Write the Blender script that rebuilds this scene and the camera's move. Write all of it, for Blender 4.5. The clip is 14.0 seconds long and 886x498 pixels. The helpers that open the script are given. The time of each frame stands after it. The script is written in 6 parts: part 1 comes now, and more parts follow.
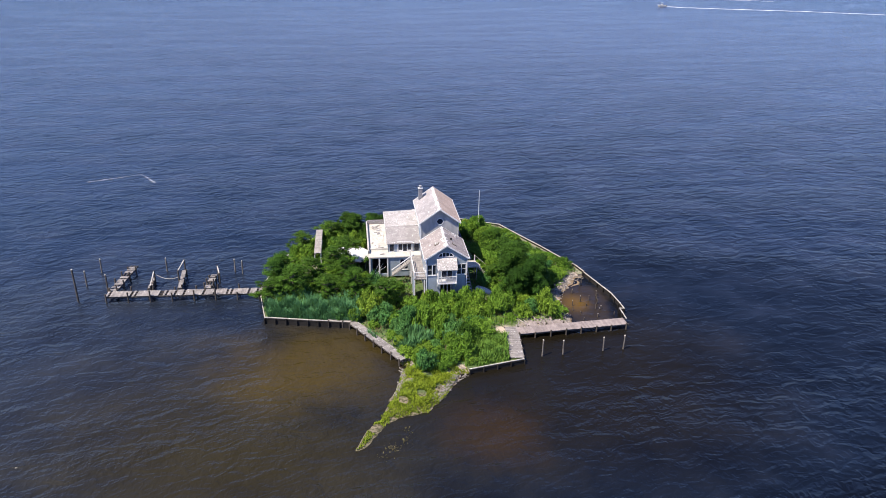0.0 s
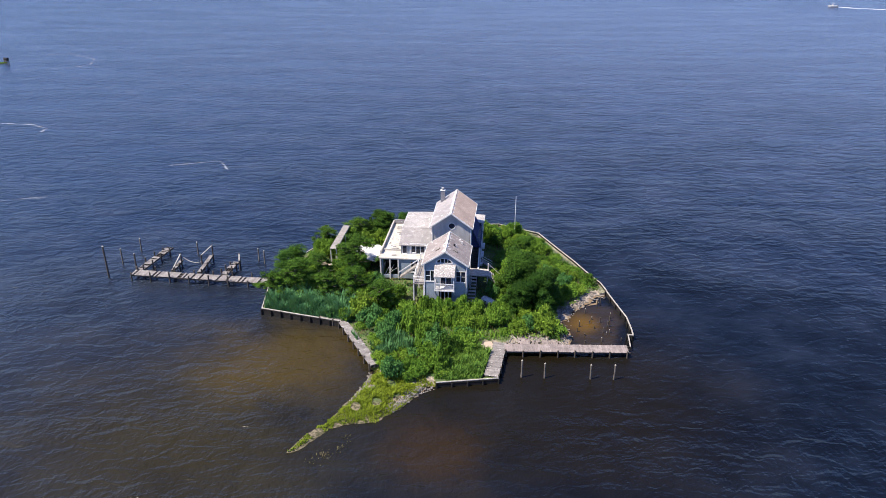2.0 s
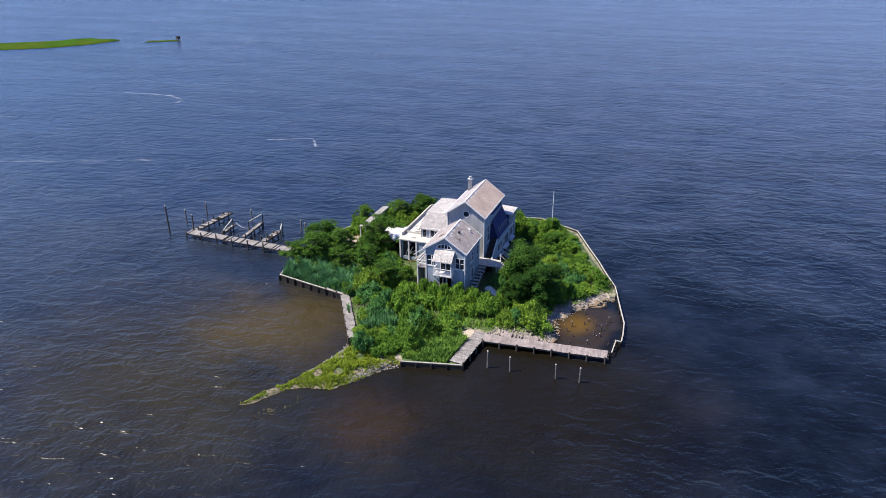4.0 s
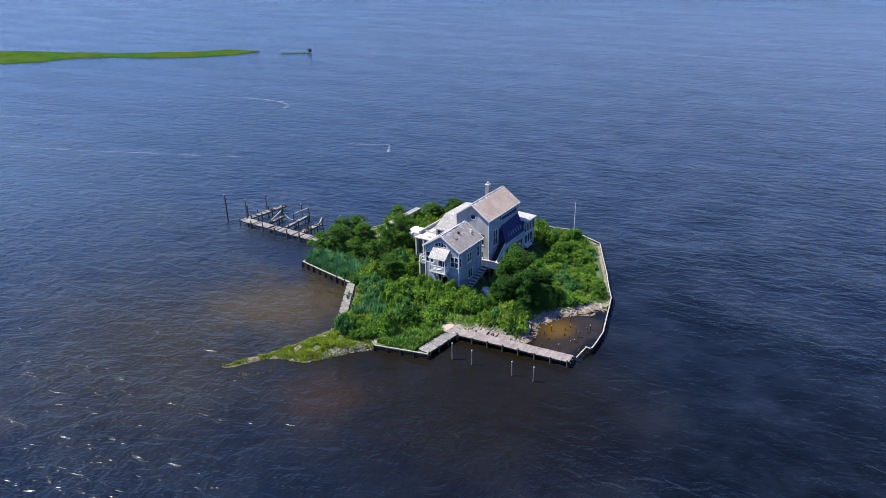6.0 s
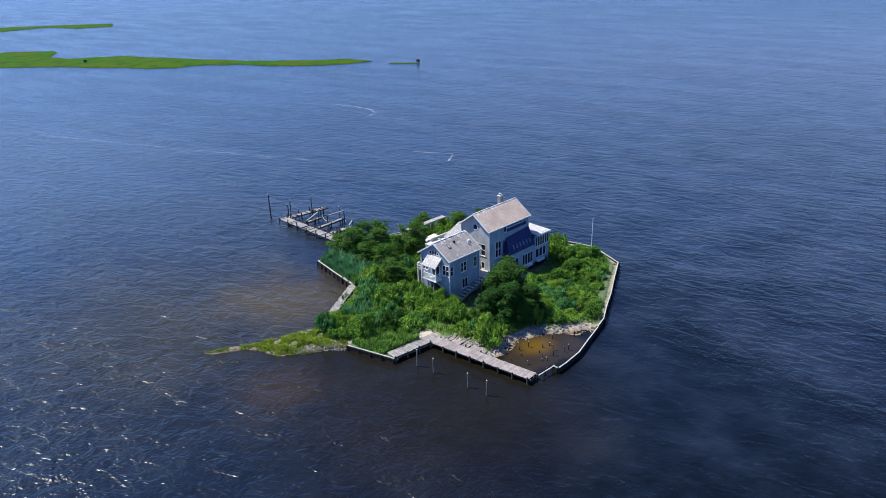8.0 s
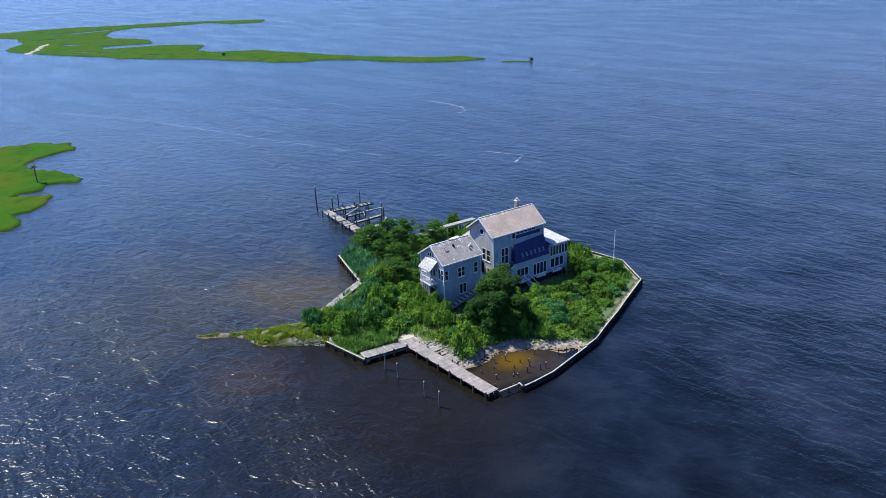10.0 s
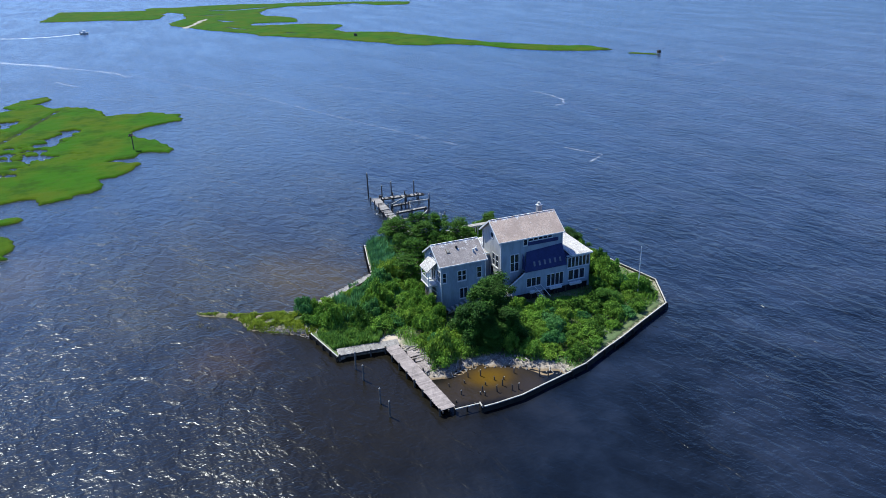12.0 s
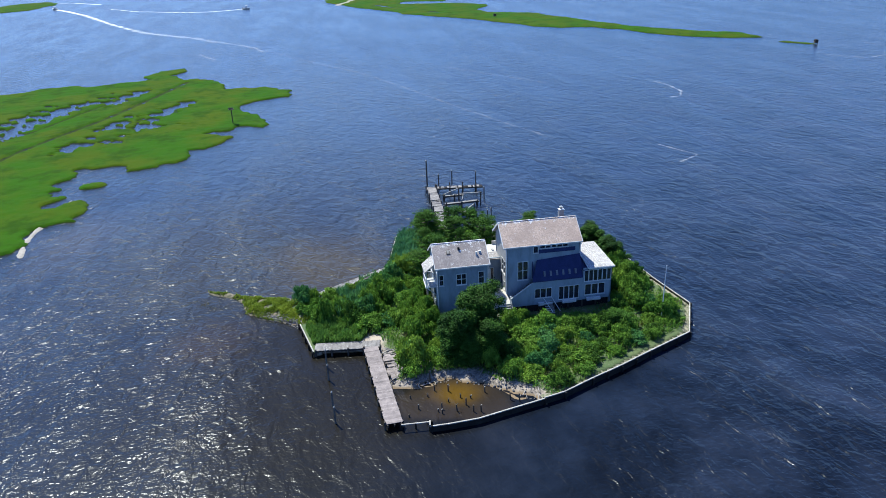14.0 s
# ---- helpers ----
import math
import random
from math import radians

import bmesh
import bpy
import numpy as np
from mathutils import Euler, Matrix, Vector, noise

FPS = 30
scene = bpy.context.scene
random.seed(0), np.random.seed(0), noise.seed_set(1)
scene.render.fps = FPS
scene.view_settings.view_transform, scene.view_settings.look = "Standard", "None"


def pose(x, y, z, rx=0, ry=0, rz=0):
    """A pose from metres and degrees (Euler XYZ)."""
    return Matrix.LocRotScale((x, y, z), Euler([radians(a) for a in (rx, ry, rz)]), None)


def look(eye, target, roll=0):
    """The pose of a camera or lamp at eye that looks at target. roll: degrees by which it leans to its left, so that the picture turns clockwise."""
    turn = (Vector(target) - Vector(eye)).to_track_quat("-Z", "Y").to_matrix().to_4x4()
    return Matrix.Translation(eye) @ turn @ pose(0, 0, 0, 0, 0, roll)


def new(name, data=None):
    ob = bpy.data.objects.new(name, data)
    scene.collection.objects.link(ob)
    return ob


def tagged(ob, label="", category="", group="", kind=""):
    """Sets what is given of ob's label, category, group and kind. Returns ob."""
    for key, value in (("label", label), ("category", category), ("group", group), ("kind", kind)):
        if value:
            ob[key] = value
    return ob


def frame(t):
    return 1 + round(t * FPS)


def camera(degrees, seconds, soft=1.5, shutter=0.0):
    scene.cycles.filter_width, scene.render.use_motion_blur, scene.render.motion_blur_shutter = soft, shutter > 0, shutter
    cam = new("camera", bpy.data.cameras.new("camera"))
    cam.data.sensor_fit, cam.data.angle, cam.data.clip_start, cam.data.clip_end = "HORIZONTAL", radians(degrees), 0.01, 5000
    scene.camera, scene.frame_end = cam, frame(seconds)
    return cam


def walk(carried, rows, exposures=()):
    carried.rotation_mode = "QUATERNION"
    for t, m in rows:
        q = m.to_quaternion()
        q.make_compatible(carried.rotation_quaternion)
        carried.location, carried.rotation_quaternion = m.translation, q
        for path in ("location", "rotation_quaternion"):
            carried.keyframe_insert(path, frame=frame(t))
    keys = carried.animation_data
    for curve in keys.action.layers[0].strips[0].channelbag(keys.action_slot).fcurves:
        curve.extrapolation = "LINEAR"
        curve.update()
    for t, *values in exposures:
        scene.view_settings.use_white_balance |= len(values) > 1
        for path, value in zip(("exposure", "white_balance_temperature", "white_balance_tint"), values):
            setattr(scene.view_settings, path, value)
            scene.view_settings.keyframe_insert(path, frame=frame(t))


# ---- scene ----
cam = camera(61.7, 14.0, soft=0.85)
PATH = [
    (0, (6.769, 4.103, 52.519), (6.76, 5.935, 51.716), 0.9),
    (0.5, (12.073, 5.393, 52.175), (11.967, 7.221, 51.369), 0.5),
    (1, (17.597, 6.631, 52.272), (17.389, 8.449, 51.463), 0.3),
    (1.5, (23.116, 8.537, 52.239), (22.793, 10.337, 51.428), 0.2),
    (2, (28.288, 10.786, 52.138), (27.866, 12.564, 51.327), 0.1),
    (2.5, (33.661, 12.901, 52.136), (33.134, 14.652, 51.327), -0.2),
    (3, (39.507, 14.303, 52.229), (38.869, 16.01, 51.404), -0.1),
    (5.5, (68.172, 22.161, 51.763), (67.059, 23.622, 50.97), -0.9),
    (6, (73.368, 24.145, 51.534), (72.179, 25.55, 50.752), -1.0),
    (6.5, (78.326, 26.946, 51.41), (77.06, 28.29, 50.64), -1.1),
    (7, (82.399, 30.52, 51.223), (81.064, 31.801, 50.465), -1.4),
    (7.5, (86.225, 34.612, 51.043), (84.824, 35.826, 50.292), -1.7),
    (8, (89.149, 39.37, 50.724), (87.69, 40.517, 49.979), -1.8),
    (10.5, (99.754, 64.39, 49.52), (98.046, 65.118, 48.777), -2.1),
    (11, (100.278, 69.516, 49.472), (98.538, 70.153, 48.719), -1.6),
    (11.5, (100.65, 74.959, 49.254), (98.88, 75.503, 48.497), -1.7),
    (12, (100.681, 80.463, 48.985), (98.886, 80.913, 48.226), -1.8),
    (12.5, (100.233, 85.865, 48.637), (98.419, 86.216, 47.872), -2.2),
    (13, (99.422, 91.495, 48.445), (97.595, 91.743, 47.669), -2.2),
    (13.5, (98.391, 96.827, 48.159), (96.554, 96.962, 47.378), -2.4),
    (14, (96.951, 102.275, 48.231), (95.115, 102.305, 47.439), -2.1),
]
walk(cam, [(t, look(eye, target, roll)) for t, eye, target, roll in PATH], [(0.0, 0.98, 6980, 13), (3.0, 0.98, 6850, 12), (7.0, 0.97, 6290, 6), (14.0, 0.95, 6020, 1)])

# ---- world, sun and exposure ----
SUN_AZ, SUN_EL = 125.0, 57.5          # degrees from +y towards -x, and above the horizon
world = bpy.data.worlds.new("sky")
scene.world = world
world.use_nodes = True
wn = world.node_tree
sky = wn.nodes.new("ShaderNodeTexSky")
sky.sky_type, sky.sun_disc = "NISHITA", False
sky.sun_elevation, sky.sun_rotation = radians(SUN_EL), radians(-SUN_AZ)
sky.air_density, sky.dust_density, sky.ozone_density = 1.0, 0.5, 2.8
tint = wn.nodes.new("ShaderNodeMix")
tint.data_type, tint.blend_type = "RGBA", "MULTIPLY"
tint.inputs[0].default_value = 1.0
tint.inputs[7].default_value = (0.72, 0.90, 1.46, 1.0)
wn.links.new(sky.outputs[0], tint.inputs[6])
wn.links.new(tint.outputs[2], wn.nodes["Background"].inputs[0])
wn.nodes["Background"].inputs[1].default_value = 0.088
sun = new("sun", bpy.data.lights.new("sun", "SUN"))
sun.data.energy, sun.data.angle, sun.data.color = 5.0, radians(0.53), (1.0, 0.945, 0.85)
sdir = Vector((-math.sin(radians(SUN_AZ)) * math.cos(radians(SUN_EL)), math.cos(radians(SUN_AZ)) * math.cos(radians(SUN_EL)), math.sin(radians(SUN_EL))))
sun.matrix_world = look(sdir * 300 + Vector((0, 100, 0)), (0, 100, 0))

# ---- small helpers ----
rng = np.random.default_rng(7)


def link_mesh(name, me, mat, parent=None, label=""):
    ob = new(name, me)
    if mat is not None and not me.materials:
        me.materials.append(mat)
    if parent is not None:
        ob.parent = parent
    return tagged(ob, label)


def part(name, bm, mat, parent=None, label=""):
    """One bmesh as one mesh object, under a thing or a part."""
    bmesh.ops.recalc_face_normals(bm, faces=bm.faces)
    me = bpy.data.meshes.new(name)
    bm.to_mesh(me)
    bm.free()
    return link_mesh(name, me, mat, parent, label)


def thing(name, m, label, category, group="", kind=""):
    ob = new(name)
    ob.empty_display_size = 0.5
    ob.matrix_world = m
    return tagged(ob, label, category, group, kind)


def hexa(bm, pts):
    """A six-sided solid: four points of one face, then the four opposite."""
    v = [bm.verts.new(p) for p in pts]
    for f in ((0, 1, 2, 3), (7, 6, 5, 4), (0, 4, 5, 1), (1, 5, 6, 2), (2, 6, 7, 3), (3, 7, 4, 0)):
        bm.faces.new([v[i] for i in f])
    return bm


def box(bm, x0, x1, y0, y1, z0, z1):
    return hexa(bm, [(x0, y0, z0), (x1, y0, z0), (x1, y1, z0), (x0, y1, z0), (x0, y0, z1), (x1, y0, z1), (x1, y1, z1), (x0, y1, z1)])


def beam(bm, a, b, w, h):
    """A squared beam from a to b."""
    a, b = Vector(a), Vector(b)
    d = (b - a).normalized()
    s = d.cross(Vector((0, 0, 1)))
    s = s.normalized() if s.length > 1e-3 else Vector((1, 0, 0))
    t = s.cross(d)
    pts = []
    for c in (a, b):
        for i, j in ((-1, -1), (1, -1), (1, 1), (-1, 1)):
            pts.append(c + s * (i * w / 2) + t * (j * h / 2))
    return hexa(bm, pts)


def rod(bm, a, b, r0, r1, n=10, wob=0.0, steps=1):
    """A tapered round rod from a to b, with closed ends."""
    a, b = Vector(a), Vector(b)
    d = (b - a).normalized()
    s = d.orthogonal().normalized()
    t = d.cross(s)
    rings = []
    for k in range(steps + 1):
        f = k / steps
        c = a.lerp(b, f) + (s * rng.normal(0, wob) + t * rng.normal(0, wob) if 0 < k else Vector((0, 0, 0)))
        r = r0 + (r1 - r0) * f
        rings.append([bm.verts.new(c + (s * math.cos(6.2832 * i / n) + t * math.sin(6.2832 * i / n)) * r) for i in range(n)])
    for p, q in zip(rings, rings[1:]):
        for i in range(n):
            bm.faces.new((p[i], p[(i + 1) % n], q[(i + 1) % n], q[i]))
    bm.faces.new(rings[0])
    bm.faces.new(rings[-1])
    return bm


def sheet(bm, outer, holes, F, d0, d1):
    """A flat panel between the depths d0 and d1 with openings right through it; F maps (a, z, d) to a place."""
    edges = []
    for loop in (outer, *holes):
        vs = [bm.verts.new(F(a, z, d1)) for a, z in loop]
        edges += [bm.edges.new((vs[i], vs[(i + 1) % len(vs)])) for i in range(len(vs))]
    fill = bmesh.ops.triangle_fill(bm, edges=edges, use_beauty=True)
    faces = [g for g in fill["geom"] if isinstance(g, bmesh.types.BMFace)]
    ext = bmesh.ops.extrude_face_region(bm, geom=faces, use_keep_orig=True)
    move = Vector(F(0, 0, d0)) - Vector(F(0, 0, d1))
    for g in ext["geom"]:
        if isinstance(g, bmesh.types.BMVert):
            g.co += move
    return bm


def rect(a0, a1, z0, z1):
    return [(a0, z0), (a1, z0), (a1, z1), (a0, z1)]


def disc(a, z, r, n=18, half=False, flat=1.0):
    top = math.pi if half else 2 * math.pi
    m = n + 1 if half else n
    return [(a + r * math.cos(top * i / n), z + flat * r * math.sin(top * i / n)) for i in range(m)]


def slab(bm, pts, th):
    """A sloping slab: its upper face's points, and its thickness downwards."""
    up = [bm.verts.new(p) for p in pts]
    lo = [bm.verts.new((p[0], p[1], p[2] - th)) for p in pts]
    n = len(pts)
    bm.faces.new(up)
    bm.faces.new(lo[::-1])
    for i in range(n):
        bm.faces.new((up[i], up[(i + 1) % n], lo[(i + 1) % n], lo[i]))
    return bm


def mesh_arrays(name, verts, faces, smooth=False):
    me = bpy.data.meshes.new(name)
    me.from_pydata(verts, [], faces)
    if smooth:
        me.polygons.foreach_set("use_smooth", np.ones(len(me.polygons), dtype=bool))
    me.update()
    return me


# ---- materials ----
def nodes_of(name):
    m = bpy.data.materials.new(name)
    m.use_nodes = True
    nt = m.node_tree
    return m, nt, nt.nodes["Principled BSDF"]


def mix_rgb(nt, fac, a, b, mode="MIX"):
    n = nt.nodes.new("ShaderNodeMix")
    n.data_type, n.blend_type = "RGBA", mode
    for sock, val in ((n.inputs[0], fac), (n.inputs[6], a), (n.inputs[7], b)):
        if isinstance(val, bpy.types.NodeSocket):
            nt.links.new(val, sock)
        elif isinstance(val, tuple):
            sock.default_value = (*val, 1.0)
        else:
            sock.default_value = val
    return n.outputs[2]


def noise_tex(nt, scale, detail=4.0, rough=0.55, coord=None, stretch=None, turn=0.0, warp=0.0):
    n = nt.nodes.new("ShaderNodeTexNoise")
    n.inputs["Distortion"].default_value = warp
    n.inputs["Scale"].default_value, n.inputs["Detail"].default_value, n.inputs["Roughness"].default_value = scale, detail, rough
    if coord is None:
        coord = nt.nodes.new("ShaderNodeNewGeometry").outputs["Position"]
    if stretch:
        mp = nt.nodes.new("ShaderNodeMapping")
        mp.vector_type = "TEXTURE"
        mp.inputs["Scale"].default_value = tuple(1.0 / s for s in stretch)
        mp.inputs["Rotation"].default_value = (0, 0, radians(turn))
        nt.links.new(coord, mp.inputs[0])
        coord = mp.outputs[0]
    nt.links.new(coord, n.inputs["Vector"])
    return n.outputs[0]


def ramp(nt, fac, lo, hi):
    n = nt.nodes.new("ShaderNodeMapRange")
    n.interpolation_type = "SMOOTHSTEP"
    n.inputs[1].default_value, n.inputs[2].default_value = lo, hi
    nt.links.new(fac, n.inputs[0])
    return n.outputs[0]


def maths(nt, op, a, b=0.0):
    n = nt.nodes.new("ShaderNodeMath")
    n.operation = op
    for sock, val in zip(n.inputs, (a, b)):
        if isinstance(val, bpy.types.NodeSocket):
            nt.links.new(val, sock)
        else:
            sock.default_value = val
    return n.outputs[0]


def bump(nt, bsdf, height, strength, dist):
    n = nt.nodes.new("ShaderNodeBump")
    n.inputs["Strength"].default_value, n.inputs["Distance"].default_value = strength, dist
    nt.links.new(height, n.inputs["Height"])
    nt.links.new(n.outputs[0], bsdf.inputs["Normal"])
    return n


def surface(name, base, second, fine=6.0, coarse=0.7, rough=0.8, speck=None, speck_at=0.68, speck_scale=3.0, bumps=0.02, vary=0.25, stretch=None):
    """A weathered surface: two colours mixed by fine grain and coarse stains, with flecks of a third."""
    m, nt, b = nodes_of(name)
    fine_n = noise_tex(nt, fine, 5.0, 0.6, stretch=stretch)
    coarse_n = noise_tex(nt, coarse, 4.0, 0.6)
    both = maths(nt, "ADD", maths(nt, "MULTIPLY", fine_n, 0.5), maths(nt, "MULTIPLY", coarse_n, 0.5))
    col = mix_rgb(nt, ramp(nt, both, 0.36, 0.64), base, second)
    if vary:
        info = nt.nodes.new("ShaderNodeObjectInfo")
        shade = maths(nt, "ADD", maths(nt, "MULTIPLY", info.outputs["Random"], vary), 1.0 - vary / 2)
        h = nt.nodes.new("ShaderNodeHueSaturation")
        nt.links.new(shade, h.inputs["Value"])
        nt.links.new(col, h.inputs["Color"])
        col = h.outputs[0]
    if speck:
        col = mix_rgb(nt, ramp(nt, noise_tex(nt, speck_scale, 6.0, 0.7), speck_at, speck_at + 0.06), col, speck)
    nt.links.new(col, b.inputs["Base Color"])
    b.inputs["Roughness"].default_value = rough
    b.inputs["Specular IOR Level"].default_value = 0.2
    if bumps:
        bump(nt, b, fine_n, 0.6, bumps)
    return m


def foliage(name, dark, light, warm, scale=0.35, thin=0.29):
    m, nt, b = nodes_of(name)
    geo = nt.nodes.new("ShaderNodeNewGeometry")
    info = nt.nodes.new("ShaderNodeObjectInfo")
    patch = noise_tex(nt, scale, 3.0, 0.6)
    col = mix_rgb(nt, ramp(nt, patch, 0.35, 0.65), dark, light)
    col = mix_rgb(nt, maths(nt, "MULTIPLY", info.outputs["Random"], 0.35), col, warm)
    h = nt.nodes.new("ShaderNodeHueSaturation")
    nt.links.new(maths(nt, "ADD", maths(nt, "MULTIPLY", geo.outputs["Random Per Island"], 0.55), 0.72), h.inputs["Value"])
    nt.links.new(col, h.inputs["Color"])
    nt.links.new(h.outputs[0], b.inputs["Base Color"])
    b.inputs["Roughness"].default_value = 0.65
    b.inputs["Specular IOR Level"].default_value = 0.08
    tr = nt.nodes.new("ShaderNodeBsdfTranslucent")
    nt.links.new(h.outputs[0], tr.inputs["Color"])
    ms = nt.nodes.new("ShaderNodeMixShader")
    ms.inputs[0].default_value = thin
    out = nt.nodes["Material Output"]
    nt.links.new(b.outputs[0], ms.inputs[1])
    nt.links.new(tr.outputs[0], ms.inputs[2])
    nt.links.new(ms.outputs[0], out.inputs[0])
    return m


def shingle_mat(name, base, second, streak, ridge=99.0, white=0.58):
    """Wood shingles: rows and single shingles as relief, bleached and stained patches, droppings."""
    m, nt, b = nodes_of(name)
    tc = nt.nodes.new("ShaderNodeTexCoord")
    sep = nt.nodes.new("ShaderNodeSeparateXYZ")
    nt.links.new(tc.outputs["Object"], sep.inputs[0])
    com = nt.nodes.new("ShaderNodeCombineXYZ")
    nt.links.new(sep.outputs[1], com.inputs[0])
    nt.links.new(maths(nt, "MULTIPLY", sep.outputs[2], 1.6), com.inputs[1])
    br = nt.nodes.new("ShaderNodeTexBrick")
    br.inputs["Scale"].default_value = 1.0
    br.inputs["Brick Width"].default_value, br.inputs["Row Height"].default_value = 0.16, 0.17
    br.inputs["Mortar Size"].default_value = 0.012
    br.inputs["Color1"].default_value, br.inputs["Color2"].default_value, br.inputs["Mortar"].default_value = (1, 1, 1, 1), (0.7, 0.7, 0.7, 1), (0.35, 0.35, 0.35, 1)
    nt.links.new(com.outputs[0], br.inputs["Vector"])
    big = noise_tex(nt, 0.45, 4.0, 0.6)
    fine = noise_tex(nt, 5.0, 5.0, 0.7)
    col = mix_rgb(nt, ramp(nt, big, 0.38, 0.62), base, second)
    col = mix_rgb(nt, ramp(nt, noise_tex(nt, 1.6, 6.0, 0.7), 0.5, 0.72), col, streak)
    col = mix_rgb(nt, 0.35, col, br.outputs[0], "MULTIPLY")
    col = mix_rgb(nt, ramp(nt, fine, 0.42, 0.62), col, tuple(c * 0.58 for c in base))
    fleck = maths(nt, "ADD", noise_tex(nt, 2.2, 8.0, 0.8), maths(nt, "MULTIPLY", ramp(nt, sep.outputs[2], ridge - 0.55, ridge), 0.13))
    col = mix_rgb(nt, ramp(nt, fleck, white, white + 0.06), col, (0.62, 0.61, 0.595))
    col = mix_rgb(nt, ramp(nt, noise_tex(nt, 1.3, 6.0, 0.75, stretch=(1, 1, 0.4)), 0.60, 0.68), col, tuple(c * 0.45 for c in base))
    nt.links.new(col, b.inputs["Base Color"])
    b.inputs["Roughness"].default_value = 0.9
    bump(nt, b, br.outputs[0], 0.5, 0.02)
    return m


def siding_mat(name, base, stain):
    """Painted clapboards: a course every 11 cm as relief, chalky wear and rust-brown runs."""
    m, nt, b = nodes_of(name)
    tc = nt.nodes.new("ShaderNodeTexCoord")
    sep = nt.nodes.new("ShaderNodeSeparateXYZ")
    nt.links.new(tc.outputs["Object"], sep.inputs[0])
    saw = maths(nt, "FRACT", maths(nt, "MULTIPLY", sep.outputs[2], 9.0))
    worn = noise_tex(nt, 1.1, 6.0, 0.65, coord=tc.outputs["Object"], stretch=(1, 1, 0.35))
    grain = noise_tex(nt, 14.0, 4.0, 0.6, coord=tc.outputs["Object"], stretch=(0.25, 0.25, 2.0))
    col = mix_rgb(nt, ramp(nt, worn, 0.40, 0.70), base, stain)
    col = mix_rgb(nt, maths(nt, "MULTIPLY", grain, 0.30), col, tuple(c * 0.6 for c in base))
    nt.links.new(col, b.inputs["Base Color"])
    b.inputs["Roughness"].default_value = 0.75
    bump(nt, b, saw, 0.55, 0.018)
    return m


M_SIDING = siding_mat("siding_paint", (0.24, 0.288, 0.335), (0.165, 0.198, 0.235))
# Paler copy of the siding, for the main block's front gable wall only.
M_SIDING_PALE = siding_mat("pale_siding", (0.37, 0.365, 0.36), (0.25, 0.25, 0.255))
M_TRIM = surface("white_trim", (0.60, 0.595, 0.585), (0.40, 0.39, 0.385), 8.0, 1.2, 0.6, vary=0.08, bumps=0.006)
# Main roof: the tan east colour is raised to make up for weaker sun.
M_ROOF = shingle_mat("roof_shingles", (0.50, 0.375, 0.295), (0.37, 0.275, 0.22), (0.48, 0.39, 0.335), 12.36, 0.60)
M_ROOF_WEST = shingle_mat("west_slope_shingles", (0.34, 0.312, 0.305), (0.235, 0.217, 0.212), (0.385, 0.366, 0.36), 12.36, 0.58)
M_ROOF_WING = shingle_mat("wing_shingles", (0.305, 0.26, 0.24), (0.20, 0.17, 0.16), (0.35, 0.315, 0.295), 10.2, 0.58)
M_ROOF_PALE = surface("bleached_roof", (0.32, 0.295, 0.28), (0.20, 0.185, 0.175), 2.4, 0.5, 0.9, speck=(0.52, 0.51, 0.49), speck_at=0.53, speck_scale=6.0, bumps=0.03)
M_ROOF_GREY = shingle_mat("grey_shingles", (0.30, 0.275, 0.265), (0.22, 0.205, 0.20), (0.36, 0.34, 0.325))
M_TERRACE = surface("terrace_membrane", (0.45, 0.43, 0.385), (0.31, 0.29, 0.255), 3.0, 0.6, 0.85, speck=(0.30, 0.27, 0.23), speck_at=0.64, bumps=0.02)
# Indoor darkness put into the colour; also used for a vent and hut roofs.
M_DARK = surface("dark_interior", (0.022, 0.022, 0.026), (0.012, 0.012, 0.015), rough=0.9, bumps=0.0)
M_SCREEN = surface("navy_roofing", (0.026, 0.034, 0.105), (0.016, 0.021, 0.066), 9.0, 0.8, 0.8, bumps=0.01)
M_BRICK = surface("chimney_boards", (0.19, 0.19, 0.205), (0.12, 0.12, 0.135), 7.0, 1.2, 0.85)
M_METAL = surface("dull_metal", (0.30, 0.30, 0.31), (0.20, 0.19, 0.18), 9.0, 2.0, 0.5, bumps=0.003)
M_DECK = surface("weathered_decking", (0.225, 0.205, 0.19), (0.12, 0.11, 0.105), 9.0, 1.3, 0.9, speck=(0.62, 0.61, 0.58), speck_at=0.605, speck_scale=4.5, vary=0.35, bumps=0.012)
M_DECK_RED = surface("reddish_decking", (0.25, 0.21, 0.195), (0.145, 0.122, 0.115), 9.0, 1.3, 0.9, speck=(0.62, 0.60, 0.57), speck_at=0.64, speck_scale=4.5, vary=0.3, bumps=0.012)
M_PILE = surface("wet_timber", (0.085, 0.070, 0.055), (0.045, 0.038, 0.032), 7.0, 1.5, 0.8, vary=0.3)
M_WET = surface("black_wet_boards", (0.020, 0.018, 0.016), (0.010, 0.009, 0.008), 7.0, 1.5, 0.95, vary=0.2)
M_POST = surface("weathered_posts", (0.15, 0.13, 0.11), (0.08, 0.07, 0.06), 8.0, 1.4, 0.9, vary=0.3)
M_SAND = surface("pale_sand", (0.30, 0.27, 0.23), (0.19, 0.17, 0.145), 3.0, 0.5, 0.95, vary=0.0)
M_TIMBER = surface("grey_timber", (0.30, 0.28, 0.25), (0.18, 0.165, 0.15), 8.0, 1.4, 0.9, speck=(0.72, 0.71, 0.68), speck_at=0.66, vary=0.3)
M_CAP = surface("bleached_cap", (0.40, 0.375, 0.335), (0.24, 0.22, 0.19), 7.0, 1.3, 0.85, speck=(0.72, 0.71, 0.68), speck_at=0.62, vary=0.2)
